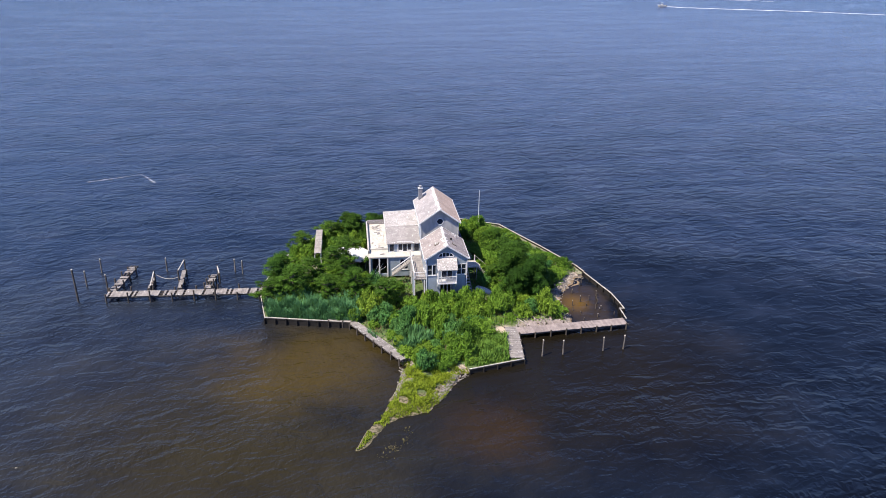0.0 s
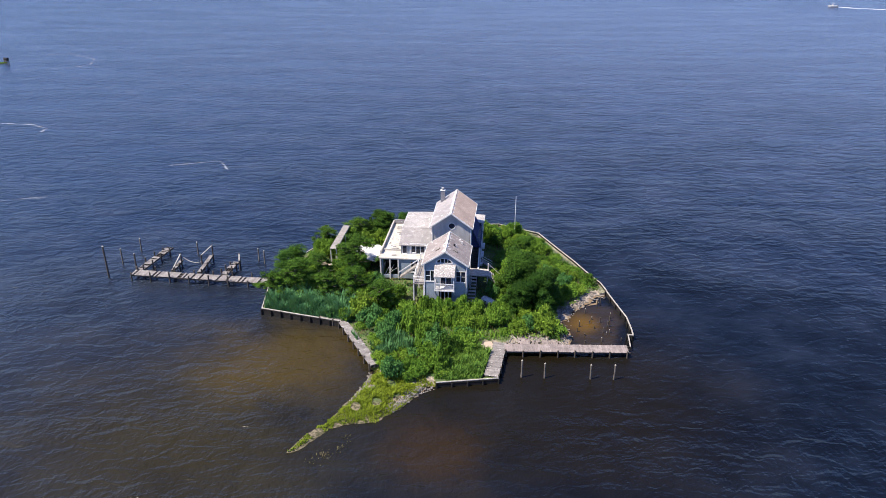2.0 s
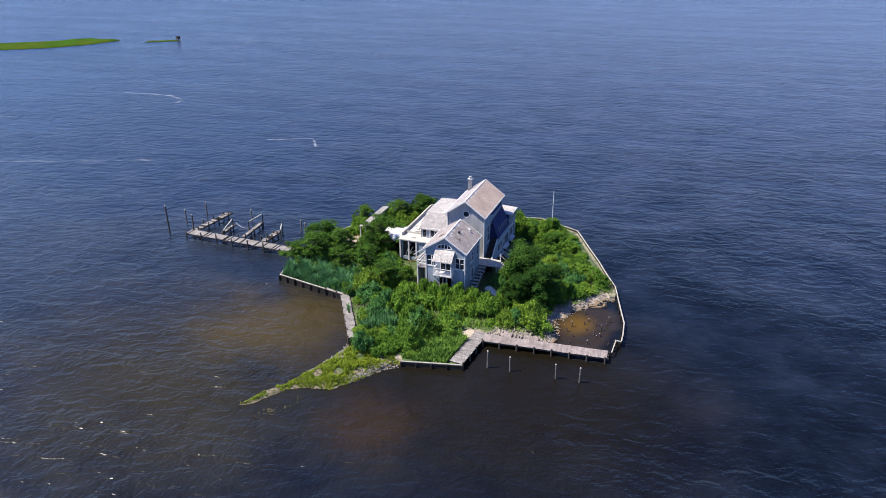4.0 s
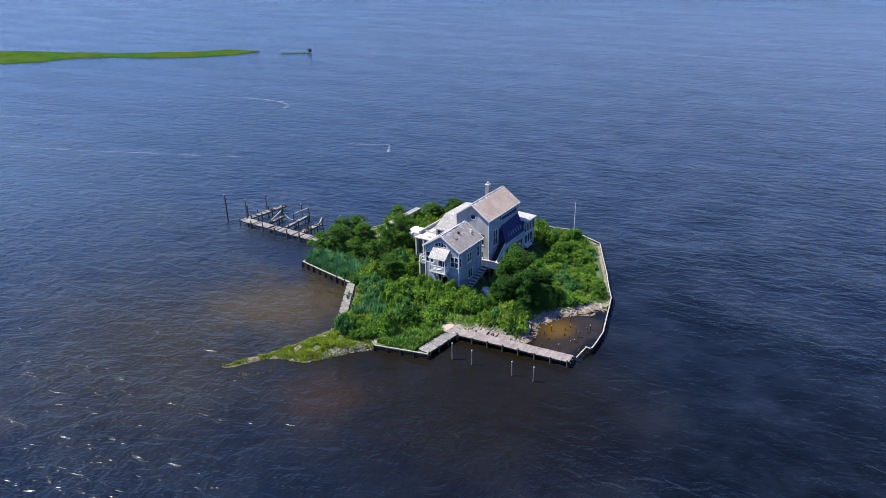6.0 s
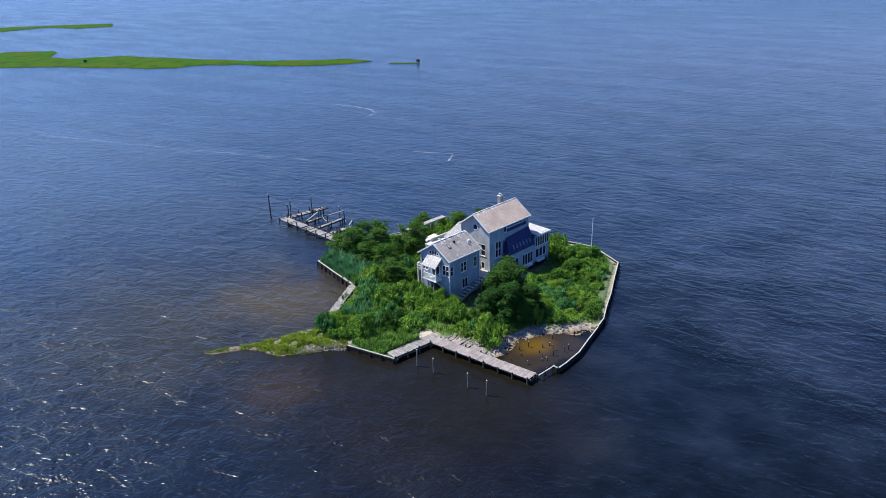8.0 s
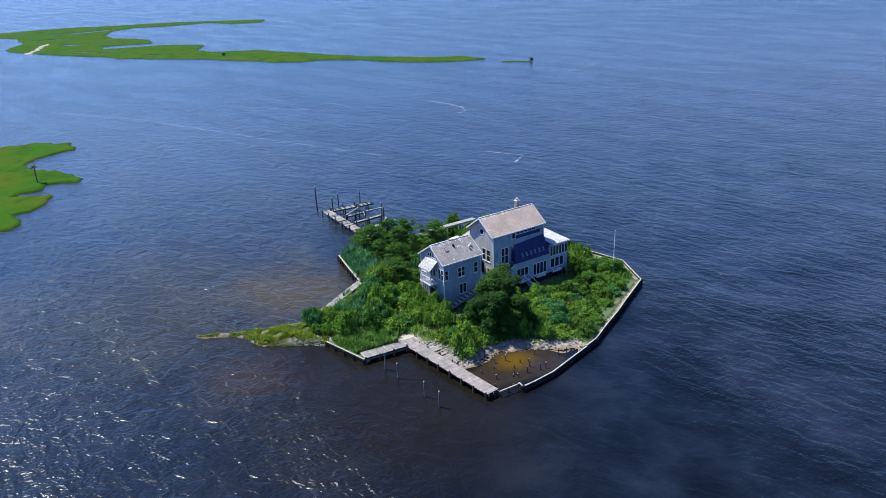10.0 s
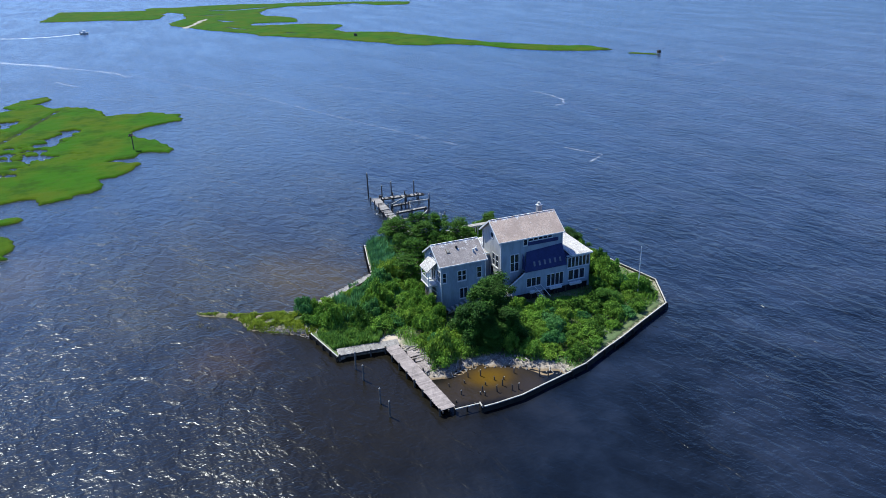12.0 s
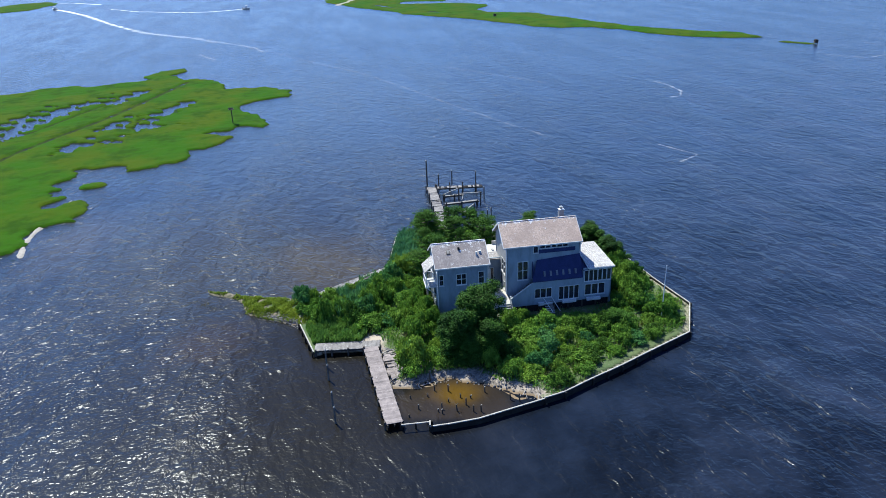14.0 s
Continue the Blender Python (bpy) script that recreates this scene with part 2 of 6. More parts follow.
M_WHITE = surface("white_canvas", (0.56, 0.56, 0.54), (0.44, 0.44, 0.42), 5.0, 0.9, 0.7, bumps=0.01, vary=0.05)
M_ROCK = surface("riprap_stone", (0.23, 0.205, 0.18), (0.11, 0.10, 0.09), 5.0, 1.0, 0.9, speck=(0.46, 0.44, 0.41), speck_at=0.66, vary=0.4, bumps=0.05)
M_DRIFT = surface("driftwood", (0.30, 0.27, 0.24), (0.16, 0.14, 0.12), 8.0, 1.5, 0.9, vary=0.4)
M_BARK = surface("bark", (0.14, 0.115, 0.09), (0.075, 0.062, 0.05), 9.0, 2.0, 0.95, bumps=0.03)
M_LEAF = foliage("shrub_leaves", (0.060, 0.142, 0.017), (0.135, 0.255, 0.032), (0.165, 0.255, 0.03))
M_LEAF_BLUE = foliage("bluish_leaves", (0.042, 0.130, 0.036), (0.088, 0.205, 0.058), (0.10, 0.22, 0.04))
M_LEAF_SUN = foliage("sunny_leaves", (0.095, 0.185, 0.020), (0.17, 0.28, 0.032), (0.20, 0.27, 0.04))
M_PINE = foliage("pine_needles", (0.024, 0.070, 0.010), (0.060, 0.138, 0.017), (0.09, 0.15, 0.02))
# Dark green needles, darkened further to paint in the trees' own shade.
M_PINE_SHADE = foliage("shade_dark_needles", (0.011, 0.036, 0.005), (0.032, 0.084, 0.010), (0.045, 0.085, 0.010), thin=0.02)
M_REED = foliage("reeds", (0.060, 0.165, 0.068), (0.10, 0.24, 0.095), (0.11, 0.22, 0.06), 0.6)
M_GRASS = foliage("grass_blades", (0.070, 0.17, 0.026), (0.12, 0.24, 0.036), (0.16, 0.22, 0.05), 0.5)
M_DRY = foliage("dry_stems", (0.13, 0.12, 0.045), (0.20, 0.17, 0.08), (0.27, 0.21, 0.12), 0.6)
M_SPIT = foliage("cordgrass", (0.10, 0.165, 0.014), (0.17, 0.235, 0.018), (0.20, 0.23, 0.025), 0.5)

m, nt, b = nodes_of("window_glass")
b.inputs["Base Color"].default_value = (0.028, 0.036, 0.055, 1)
b.inputs["Transmission Weight"].default_value = 0.35
b.inputs["Specular IOR Level"].default_value = 0.3
b.inputs["Roughness"].default_value, b.inputs["IOR"].default_value = 0.04, 1.45
M_GLASS = m


def ground_mat():
    m, nt, b = nodes_of("island_ground")
    geo = nt.nodes.new("ShaderNodeNewGeometry")
    sep = nt.nodes.new("ShaderNodeSeparateXYZ")
    nt.links.new(geo.outputs["Position"], sep.inputs[0])
    big, fine = noise_tex(nt, 0.25, 4.0, 0.6), noise_tex(nt, 4.0, 5.0, 0.65)
    grass = mix_rgb(nt, ramp(nt, big, 0.38, 0.62), (0.045, 0.085, 0.022), (0.085, 0.115, 0.035))
    grass = mix_rgb(nt, maths(nt, "MULTIPLY", fine, 0.5), grass, (0.075, 0.075, 0.03))
    sand = mix_rgb(nt, ramp(nt, maths(nt, "ADD", maths(nt, "MULTIPLY", noise_tex(nt, 1.1, 5.0, 0.7), 0.6), maths(nt, "MULTIPLY", fine, 0.4)), 0.40, 0.60), (0.32, 0.265, 0.21), (0.10, 0.085, 0.07))
    h = maths(nt, "ADD", sep.outputs[2], maths(nt, "MULTIPLY", maths(nt, "SUBTRACT", fine, 0.5), 0.35))
    wet = mix_rgb(nt, ramp(nt, sep.outputs[2], 0.02, 0.22), (0.16, 0.11, 0.06), sand)
    wet = mix_rgb(nt, ramp(nt, sep.outputs[1], 84.0, 81.0), wet, mix_rgb(nt, ramp(nt, fine, 0.42, 0.60), (0.034, 0.034, 0.010), (0.16, 0.13, 0.085)))
    off = nt.nodes.new("ShaderNodeVectorMath")
    off.operation = "DISTANCE"
    off.inputs[1].default_value = (-15.7, 113.4, 1.4)
    nt.links.new(geo.outputs["Position"], off.inputs[0])
    path = ramp(nt, maths(nt, "ADD", off.outputs["Value"], maths(nt, "MULTIPLY", fine, 1.6)), 3.6, 2.4)
    dirt = nt.nodes.new("ShaderNodeVectorMath")
    dirt.operation = "DISTANCE"
    dirt.inputs[1].default_value = (15.0, 94.2, 0.9)
    nt.links.new(geo.outputs["Position"], dirt.inputs[0])
    path = maths(nt, "MAXIMUM", path, ramp(nt, maths(nt, "ADD", dirt.outputs["Value"], maths(nt, "MULTIPLY", fine, 1.0)), 2.8, 1.6))
    grass = mix_rgb(nt, path, grass, (0.33, 0.27, 0.21))
    nt.links.new(mix_rgb(nt, ramp(nt, h, 0.44, 0.60), wet, grass), b.inputs["Base Color"])
    b.inputs["Roughness"].default_value = 0.95
    bump(nt, b, fine, 0.8, 0.06)
    return m


def marsh_mat():
    m, nt, b = nodes_of("marsh_grass")
    geo = nt.nodes.new("ShaderNodeNewGeometry")
    sep = nt.nodes.new("ShaderNodeSeparateXYZ")
    nt.links.new(geo.outputs["Position"], sep.inputs[0])
    big, fine = noise_tex(nt, 0.045, 5.0, 0.62), noise_tex(nt, 0.6, 6.0, 0.7)
    col = mix_rgb(nt, ramp(nt, big, 0.40, 0.62), (0.022, 0.074, 0.001), (0.047, 0.069, 0.002))
    col = mix_rgb(nt, ramp(nt, noise_tex(nt, 0.13, 5.0, 0.7), 0.46, 0.66), col, (0.015, 0.043, 0.001))
    col = mix_rgb(nt, maths(nt, "MULTIPLY", fine, 0.55), col, (0.025, 0.055, 0.004))
    col = mix_rgb(nt, ramp(nt, sep.outputs[2], 0.02, 0.20), (0.020, 0.030, 0.008), col)
    nt.links.new(col, b.inputs["Base Color"])
    b.inputs["Roughness"].default_value = 1.0
    b.inputs["Specular IOR Level"].default_value = 0.05
    bump(nt, b, fine, 0.7, 0.3)
    return m


def water_mat():
    """Murky bay water: dark and blue where deep, tea-brown over the shoals, paler far out where sky sheen is put into
    the colour, with wind ripples as relief.
    """
    m, nt, b = nodes_of("bay_water")
    pos = nt.nodes.new("ShaderNodeNewGeometry").outputs["Position"]

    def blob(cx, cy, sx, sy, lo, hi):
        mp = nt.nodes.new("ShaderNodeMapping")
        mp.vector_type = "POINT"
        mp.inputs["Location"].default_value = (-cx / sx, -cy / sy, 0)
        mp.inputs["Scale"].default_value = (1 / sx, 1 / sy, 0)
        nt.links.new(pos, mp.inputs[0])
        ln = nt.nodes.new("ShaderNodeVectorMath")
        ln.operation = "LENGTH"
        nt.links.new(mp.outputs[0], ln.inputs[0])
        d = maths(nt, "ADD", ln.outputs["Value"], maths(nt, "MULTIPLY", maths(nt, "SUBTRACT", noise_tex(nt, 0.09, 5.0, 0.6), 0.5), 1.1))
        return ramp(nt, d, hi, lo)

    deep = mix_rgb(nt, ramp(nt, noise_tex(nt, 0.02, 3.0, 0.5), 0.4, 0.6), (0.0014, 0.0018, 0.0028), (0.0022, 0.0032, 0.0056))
    # Three far blobs: haze and reflected sky brightness painted into the base colour.
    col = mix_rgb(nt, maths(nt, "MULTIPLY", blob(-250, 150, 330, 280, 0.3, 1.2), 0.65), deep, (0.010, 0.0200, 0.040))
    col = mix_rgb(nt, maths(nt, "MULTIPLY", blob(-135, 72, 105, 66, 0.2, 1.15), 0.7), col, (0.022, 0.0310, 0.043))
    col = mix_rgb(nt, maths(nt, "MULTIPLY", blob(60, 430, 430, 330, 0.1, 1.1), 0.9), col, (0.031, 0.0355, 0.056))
    col = mix_rgb(nt, maths(nt, "MULTIPLY", blob(-48, 88, 48, 40, 0.1, 1.25), 0.28), col, (0.020, 0.019, 0.016))
    col = mix_rgb(nt, maths(nt, "MULTIPLY", blob(-16, 69, 37, 29, 0.0, 1.2), 0.72), col, (0.023, 0.0165, 0.0))
    col = mix_rgb(nt, maths(nt, "MULTIPLY", blob(-10, 86, 15, 12, 0.2, 1.2), 0.8), col, (0.042, 0.028, 0.002))
    col = mix_rgb(nt, maths(nt, "MULTIPLY", blob(-24, 40, 20, 9, 0.1, 1.1), 0.5), col, (0.055, 0.046, 0.032))
    col = mix_rgb(nt, maths(nt, "MULTIPLY", blob(24, 86, 26, 24, 0.3, 1.25), 0.8), col, (0.0075, 0.0052, 0.001))
    col = mix_rgb(nt, maths(nt, "MULTIPLY", blob(12, 73, 8, 8, 0.1, 1.1), 0.35), col, (0.034, 0.017, 0.002))
    col = mix_rgb(nt, maths(nt, "MULTIPLY", blob(28.0, 104, 4.2, 7, 0.75, 1.1), 0.6), col, (0.030, 0.021, 0.013))
    col = mix_rgb(nt, maths(nt, "MULTIPLY", blob(26.6, 104.2, 3.0, 4.0, 0.1, 1.1), 0.7), col, (0.095, 0.052, 0.003))
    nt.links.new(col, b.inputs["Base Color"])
    b.inputs["IOR"].default_value = 1.245
    b.inputs["Coat Weight"].default_value, b.inputs["Coat Roughness"].default_value, b.inputs["Coat IOR"].default_value = 0.16, 0.34, 1.33
    gust = ramp(nt, noise_tex(nt, 0.05, 4.0, 0.6, stretch=(0.35, 1.3, 1), turn=12), 0.36, 0.62)
    sp = nt.nodes.new("ShaderNodeSeparateXYZ")
    nt.links.new(pos, sp.inputs[0])
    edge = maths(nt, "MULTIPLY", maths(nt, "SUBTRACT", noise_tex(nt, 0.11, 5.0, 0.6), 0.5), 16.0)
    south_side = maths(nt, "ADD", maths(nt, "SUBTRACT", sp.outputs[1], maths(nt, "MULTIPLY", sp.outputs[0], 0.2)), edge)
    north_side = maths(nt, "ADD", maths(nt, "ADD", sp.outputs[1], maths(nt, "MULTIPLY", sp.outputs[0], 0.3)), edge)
    lee = maths(nt, "MULTIPLY", maths(nt, "MULTIPLY", ramp(nt, south_side, 73.0, 82.0), ramp(nt, north_side, 138.0, 126.0)), ramp(nt, sp.outputs[0], 2.0, 14.0))
    lee = maths(nt, "MULTIPLY", lee, ramp(nt, sp.outputs[0], 88.0, 46.0))
    # Specular turned down by hand here, which paints the nearer water darker.
    reflection_cut = maths(nt, "MULTIPLY", maths(nt, "MULTIPLY", ramp(nt, south_side, 60.0, 84.0), ramp(nt, north_side, 152.0, 134.0)), ramp(nt, sp.outputs[0], -4.0, 14.0))
    nt.links.new(maths(nt, "SUBTRACT", 0.5, maths(nt, "MULTIPLY", reflection_cut, 0.28)), b.inputs["Specular IOR Level"])
    nt.links.new(maths(nt, "ADD", maths(nt, "MULTIPLY", gust, 0.03), 0.205), b.inputs["Roughness"])
    w1 = noise_tex(nt, 0.50, 2.0, 0.5, stretch=(0.62, 1.1, 1), turn=20, warp=0.7)
    w2 = noise_tex(nt, 1.9, 2.0, 0.5, stretch=(0.6, 1.1, 1), turn=32, warp=0.5)
    w3 = noise_tex(nt, 2.1, 2.0, 0.5, stretch=(0.6, 1.1, 1), turn=98, warp=0.5)
    w0 = noise_tex(nt, 0.16, 2.0, 0.5, stretch=(0.5, 1.3, 1), turn=5)
    h = maths(nt, "ADD", maths(nt, "ADD", maths(nt, "MULTIPLY", w1, 0.37), maths(nt, "MULTIPLY", w0, 0.06)), maths(nt, "ADD", maths(nt, "MULTIPLY", w2, 0.080), maths(nt, "MULTIPLY", w3, 0.080)))
    h = maths(nt, "MULTIPLY", h, maths(nt, "ADD", maths(nt, "MULTIPLY", gust, 0.60), 0.82))
    h = maths(nt, "MULTIPLY", h, maths(nt, "SUBTRACT", 1.0, maths(nt, "MULTIPLY", lee, 0.55)))
    bump(nt, b, h, 1.0, 1.0)
    return m


def foam_mat(name, lo, top):
    m, nt, b = nodes_of(name)
    b.inputs["Base Color"].default_value = (0.75, 0.78, 0.82, 1)
    b.inputs["Roughness"].default_value = 0.8
    tc = nt.nodes.new("ShaderNodeTexCoord")
    sep = nt.nodes.new("ShaderNodeSeparateXYZ")
    nt.links.new(tc.outputs["UV"], sep.inputs[0])
    side = maths(nt, "SUBTRACT", 1.0, maths(nt, "ABSOLUTE", maths(nt, "SUBTRACT", maths(nt, "MULTIPLY", sep.outputs[1], 2.0), 1.0)))
    n = noise_tex(nt, 0.35, 6.0, 0.7)
    a = maths(nt, "MULTIPLY", maths(nt, "MULTIPLY", ramp(nt, maths(nt, "ADD", maths(nt, "MULTIPLY", side, 0.45), maths(nt, "MULTIPLY", n, 1.6)), lo, lo + 0.4), top), sep.outputs[0])
    nt.links.new(a, b.inputs["Alpha"])
    return m


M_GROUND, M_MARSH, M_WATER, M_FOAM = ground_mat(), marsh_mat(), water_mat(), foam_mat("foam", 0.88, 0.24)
M_WAKE = foam_mat("wake_foam", 0.76, 0.66)
M_FAINT = foam_mat("faint_foam", 1.0, 0.26)

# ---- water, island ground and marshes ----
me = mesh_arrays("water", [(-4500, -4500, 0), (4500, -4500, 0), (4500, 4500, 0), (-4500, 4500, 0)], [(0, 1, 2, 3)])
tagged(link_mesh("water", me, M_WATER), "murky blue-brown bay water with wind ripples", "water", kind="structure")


def seg_dist(px, py, pts, closed):
    """Distance of places to a chain of segments."""
    best = np.full(px.shape, 1e9)
    n = len(pts)
    for i in range(n if closed else n - 1):
        (ax, ay), (bx, by) = pts[i], pts[(i + 1) % n]
        dx, dy = bx - ax, by - ay
        t = np.clip(((px - ax) * dx + (py - ay) * dy) / (dx * dx + dy * dy + 1e-9), 0, 1)
        best = np.minimum(best, np.hypot(px - ax - t * dx, py - ay - t * dy))
    return best


def inside(px, py, pts):
    odd = np.zeros(px.shape, dtype=bool)
    n = len(pts)
    for i in range(n):
        (ax, ay), (bx, by) = pts[i], pts[(i + 1) % n]
        if ay != by:
            odd ^= ((ay > py) != (by > py)) & (px < (bx - ax) * (py - ay) / (by - ay) + ax)
    return odd


def wobble(px, py, scale, amp, seed):
    out = np.zeros(px.shape)
    for k in range(7):
        r = np.random.default_rng(seed + k)
        a, ph, f = r.uniform(0, 6.283), r.uniform(0, 6.283), scale * 1.45 ** k
        out += amp * 0.75 ** k * np.sin((px * math.cos(a) + py * math.sin(a)) * f + ph)
    return out


# Bulkheads (walled shore) and natural shores of the islet, in order round it.
WALL_W = [(1.2, 85.9), (-6.6, 95.5), (-18.85, 96.4), (-21.6, 105.0), (-21.0, 114.0), (-18.5, 124.0), (-11.0, 131.0), (0.5, 134.0)]
WALL_E = [(0.5, 134.0), (9.0, 136.7), (16.6, 134.1), (20.7, 127.9), (23.5, 123.8), (25.9, 119.9), (28.3, 116.3), (29.3, 113.9)]
BEACH = [(29.3, 113.9), (28.2, 112.6), (27.6, 111.0), (26.0, 109.4), (24.6, 107.4), (24.2, 104.8), (24.1, 102.2), (25.0, 100.4), (25.2, 98.2), (24.6, 96.6), (17.4, 95.0)]
WALL_S = [(17.4, 95.0), (17.2, 93.3), (17.2, 87.1), (10.0, 84.4)]
SPIT = [(10.0, 84.4), (8.8, 84.2), (7.6, 80.9), (7.0, 79.3), (4.9, 75.9), (2.2, 75.2), (0.3, 73.6), (-1.9, 69.6), (-2.6, 68.8), (-1.5, 72.8), (0.1, 76.9), (1.0, 80.3), (1.3, 83.7), (1.2, 85.9)]
OUTLINE = WALL_W[:-1] + WALL_E[:-1] + BEACH[:-1] + WALL_S[:-1] + SPIT[:-1]


def ground_z(px, py):
    px, py = np.asarray(px, float), np.asarray(py, float)
    inn = inside(px, py, OUTLINE)
    d = np.where(inn, 1, -1) * seg_dist(px, py, OUTLINE, True)
    soft = np.minimum(seg_dist(px, py, BEACH, False) * 0.72, seg_dist(px, py, SPIT, False))
    h = 0.80 + 0.75 * np.clip(d / 9.0, 0, 1) ** 0.8
    shore = 0.02 + 0.42 * soft + wobble(px, py, 0.9, 0.11, 3)
    east = seg_dist(px, py, WALL_E, False)
    h = h - 0.42 * np.clip(1.25 - east / 1.7, 0, 1) * np.clip(0.55 + wobble(px, py, 0.55, 0.45, 17), 0, 1)
    h = np.where(inn, np.minimum(h, shore), np.where(soft < -d + 0.3, 0.0 - 0.30 * soft + wobble(px, py, 0.9, 0.04, 5), -1.4))
    h = np.where(inn & (d < 0.42) & (soft > d + 0.25), -1.4, h)
    spit = np.clip((80.5 - py) / 6.0, 0, 1)
    h = np.where(inn, np.minimum(h, 0.62 - 0.42 * spit), h) if spit.ndim else h
    return np.maximum(h + wobble(px, py, 0.7, 0.03, 11) * (d > 0.8), -1.4)


def terrain(name, x0, x1, y0, y1, step, height, mat, floor_z=-0.9):
    xs, ys = np.arange(x0, x1 + step / 2, step), np.arange(y0, y1 + step / 2, step)
    gx, gy = np.meshgrid(xs, ys)
    gz = height(gx, gy)
    nx, ny = len(xs), len(ys)
    idx = np.arange(nx * ny).reshape(ny, nx)
    top = np.maximum.reduce([gz[:-1, :-1], gz[1:, :-1], gz[:-1, 1:], gz[1:, 1:]])
    jj, ii = np.nonzero(top > floor_z)
    faces = np.stack([idx[jj, ii], idx[jj, ii + 1], idx[jj + 1, ii + 1], idx[jj + 1, ii]], 1)
    used, inv = np.unique(faces, return_inverse=True)
    verts = np.stack([gx.ravel(), gy.ravel(), gz.ravel()], 1)[used]
    me = mesh_arrays(name, verts.tolist(), inv.reshape(-1, 4).tolist(), True)
    return link_mesh(name, me, mat)


tagged(terrain("ground", -24, 32, 66, 139, 0.4, ground_z, M_GROUND, -0.35), "sandy overgrown ground of a small bulkheaded islet", "ground", kind="structure")

MARSH_FAR_SHORE = [(-166.5, -46), (-169, -39.5), (-174.5, -37), (-178.5, -26.5), (-175.5, -16), (-182, -6.5), (-186, 0), (-193, -5.5), (-203.5, -1.5), (-208, 6), (-203.5, 8.5), (-194.5, 5), (-182.5, 12), (-180, 24.5), (-171, 30), (-162.5, 33), (-161, 49.5), (-155.5, 57), (-145.5, 57), (-138.5, 49)]
MARSH_NEAR_SHORE = [(-132.5, 46.5), (-124.5, 48), (-118, 54), (-110, 58.5), (-104, 57.5), (-106, 50.5), (-101, 50), (-102, 45), (-98.5, 42), (-95.5, 50), (-94, 52.5), (-88.5, 51), (-82.5, 47), (-85, 43), (-84, 40), (-80, 45), (-75, 44.5), (-72, 40), (-68.5, 40.5), (-67, 34), (-71, 32),
                    (-68, 22.5), (-62, 24), (-59.5, 21.5), (-55, 25), (-53, 22), (-49, 27), (-44, 27), (-43.5, 33.5), (-35.5, 35), (-34, 33), (-28, 31), (-20, 32)]
MARSH = MARSH_FAR_SHORE + MARSH_NEAR_SHORE + [(-12, 22), (-5, 4), (-60, -30), (-120, -60)]
POND_A = [(-98, -19), (-107.5, -15.5), (-117, -14.5), (-127, -14), (-132.5, -12), (-140.5, -11.5)]
POND_A_END = [(-140.5, -11.5), (-144, -7), (-145, -0.5), (-152, 0), (-160.5, 3)]
POND_B = [(-89.5, 13), (-93, 15.5), (-96.5, 18)]
POND_C = [(-111, 15), (-112.5, 18.5), (-109, 26.5)]
POND_D = [(-119, 19), (-124, 21), (-131.5, 23.5), (-138.5, 26.5)]
DITCH = [(-70, -4), (-80.5, -1.5), (-87, -1), (-101.5, 2.5), (-120, 7.5), (-146, 12), (-177.5, 16)]
DITCH_B = [(-99, -11), (-109, -7), (-129, -3), (-146.5, 1), (-161, 7)]


def marsh_z(px, py):
    w = wobble(px, py, 0.16, 0.55, 21) + wobble(px, py, 0.5, 0.55, 41)
    d = np.where(inside(px, py, MARSH), 1, -1) * seg_dist(px, py, MARSH, True) + w
    patchy = wobble(px, py, 0.55, 2.3, 141)
    for line, width in ((POND_A, 4.6), (POND_A_END, 2.9), (POND_B, 2.6), (POND_C, 3.1), (POND_D, 2.9)):
        d = np.minimum(d, seg_dist(px, py, line, False) - width + (patchy + w * 0.5 if width > 1 else w * 0.1))
    mud = np.minimum(seg_dist(px, py, DITCH, False) - 0.9, seg_dist(px, py, DITCH_B, False) - 0.6) + w * 0.1
    islets = np.maximum.reduce([2.2 - np.hypot((px + 57) / 1.0, (py - 30.6) / 1.5), 3.8 - np.hypot((px + 41.2) / 1.5, py - 31.6)]) + w * 0.45
    z = np.clip(np.maximum(d, islets) * 1.1, -0.5, 0.42)
    return np.minimum(z, 0.05 + np.clip(mud, 0, 1) * 0.7) + wobble(px, py, 0.8, 0.03, 61)


tagged(terrain("marsh_island", -214, 0, -80, 62, 0.6, marsh_z, M_MARSH, -0.2), "flat bright-green salt marsh island with ponds and ditches", "marsh", kind="structure")



def sandbar_z(px, py):
    line = [(-19.0, 33.2), (-24.0, 31.2), (-29.0, 30.4), (-33.0, 30.0), (-36.5, 31.2)]
    return 0.20 - 0.42 * seg_dist(px, py, line, False) + wobble(px, py, 1.1, 0.05, 151)


tagged(terrain("sandbar", -40, -15, 26, 37, 0.4, sandbar_z, M_SAND, -0.1), "narrow pale sand strip at the marsh edge", "sand", kind="structure")

FAR_NEAR_SHORE = [(-233, 252), (-235, 238), (-242, 226), (-258, 209), (-275, 199), (-289, 188), (-293, 174), (-302, 161), (-321, 152), (-334, 142), (-358, 123), (-371, 108), (-390, 90), (-408, 84), (-424, 71), (-451, 54), (-467, 48), (-492, 30), (-525, 29), (-550, 37), (-605, 33), (-637, 17), (-569, 19), (-558, 12), (-559, -4), (-575, -26), (-576, -41), (-590, -80)]
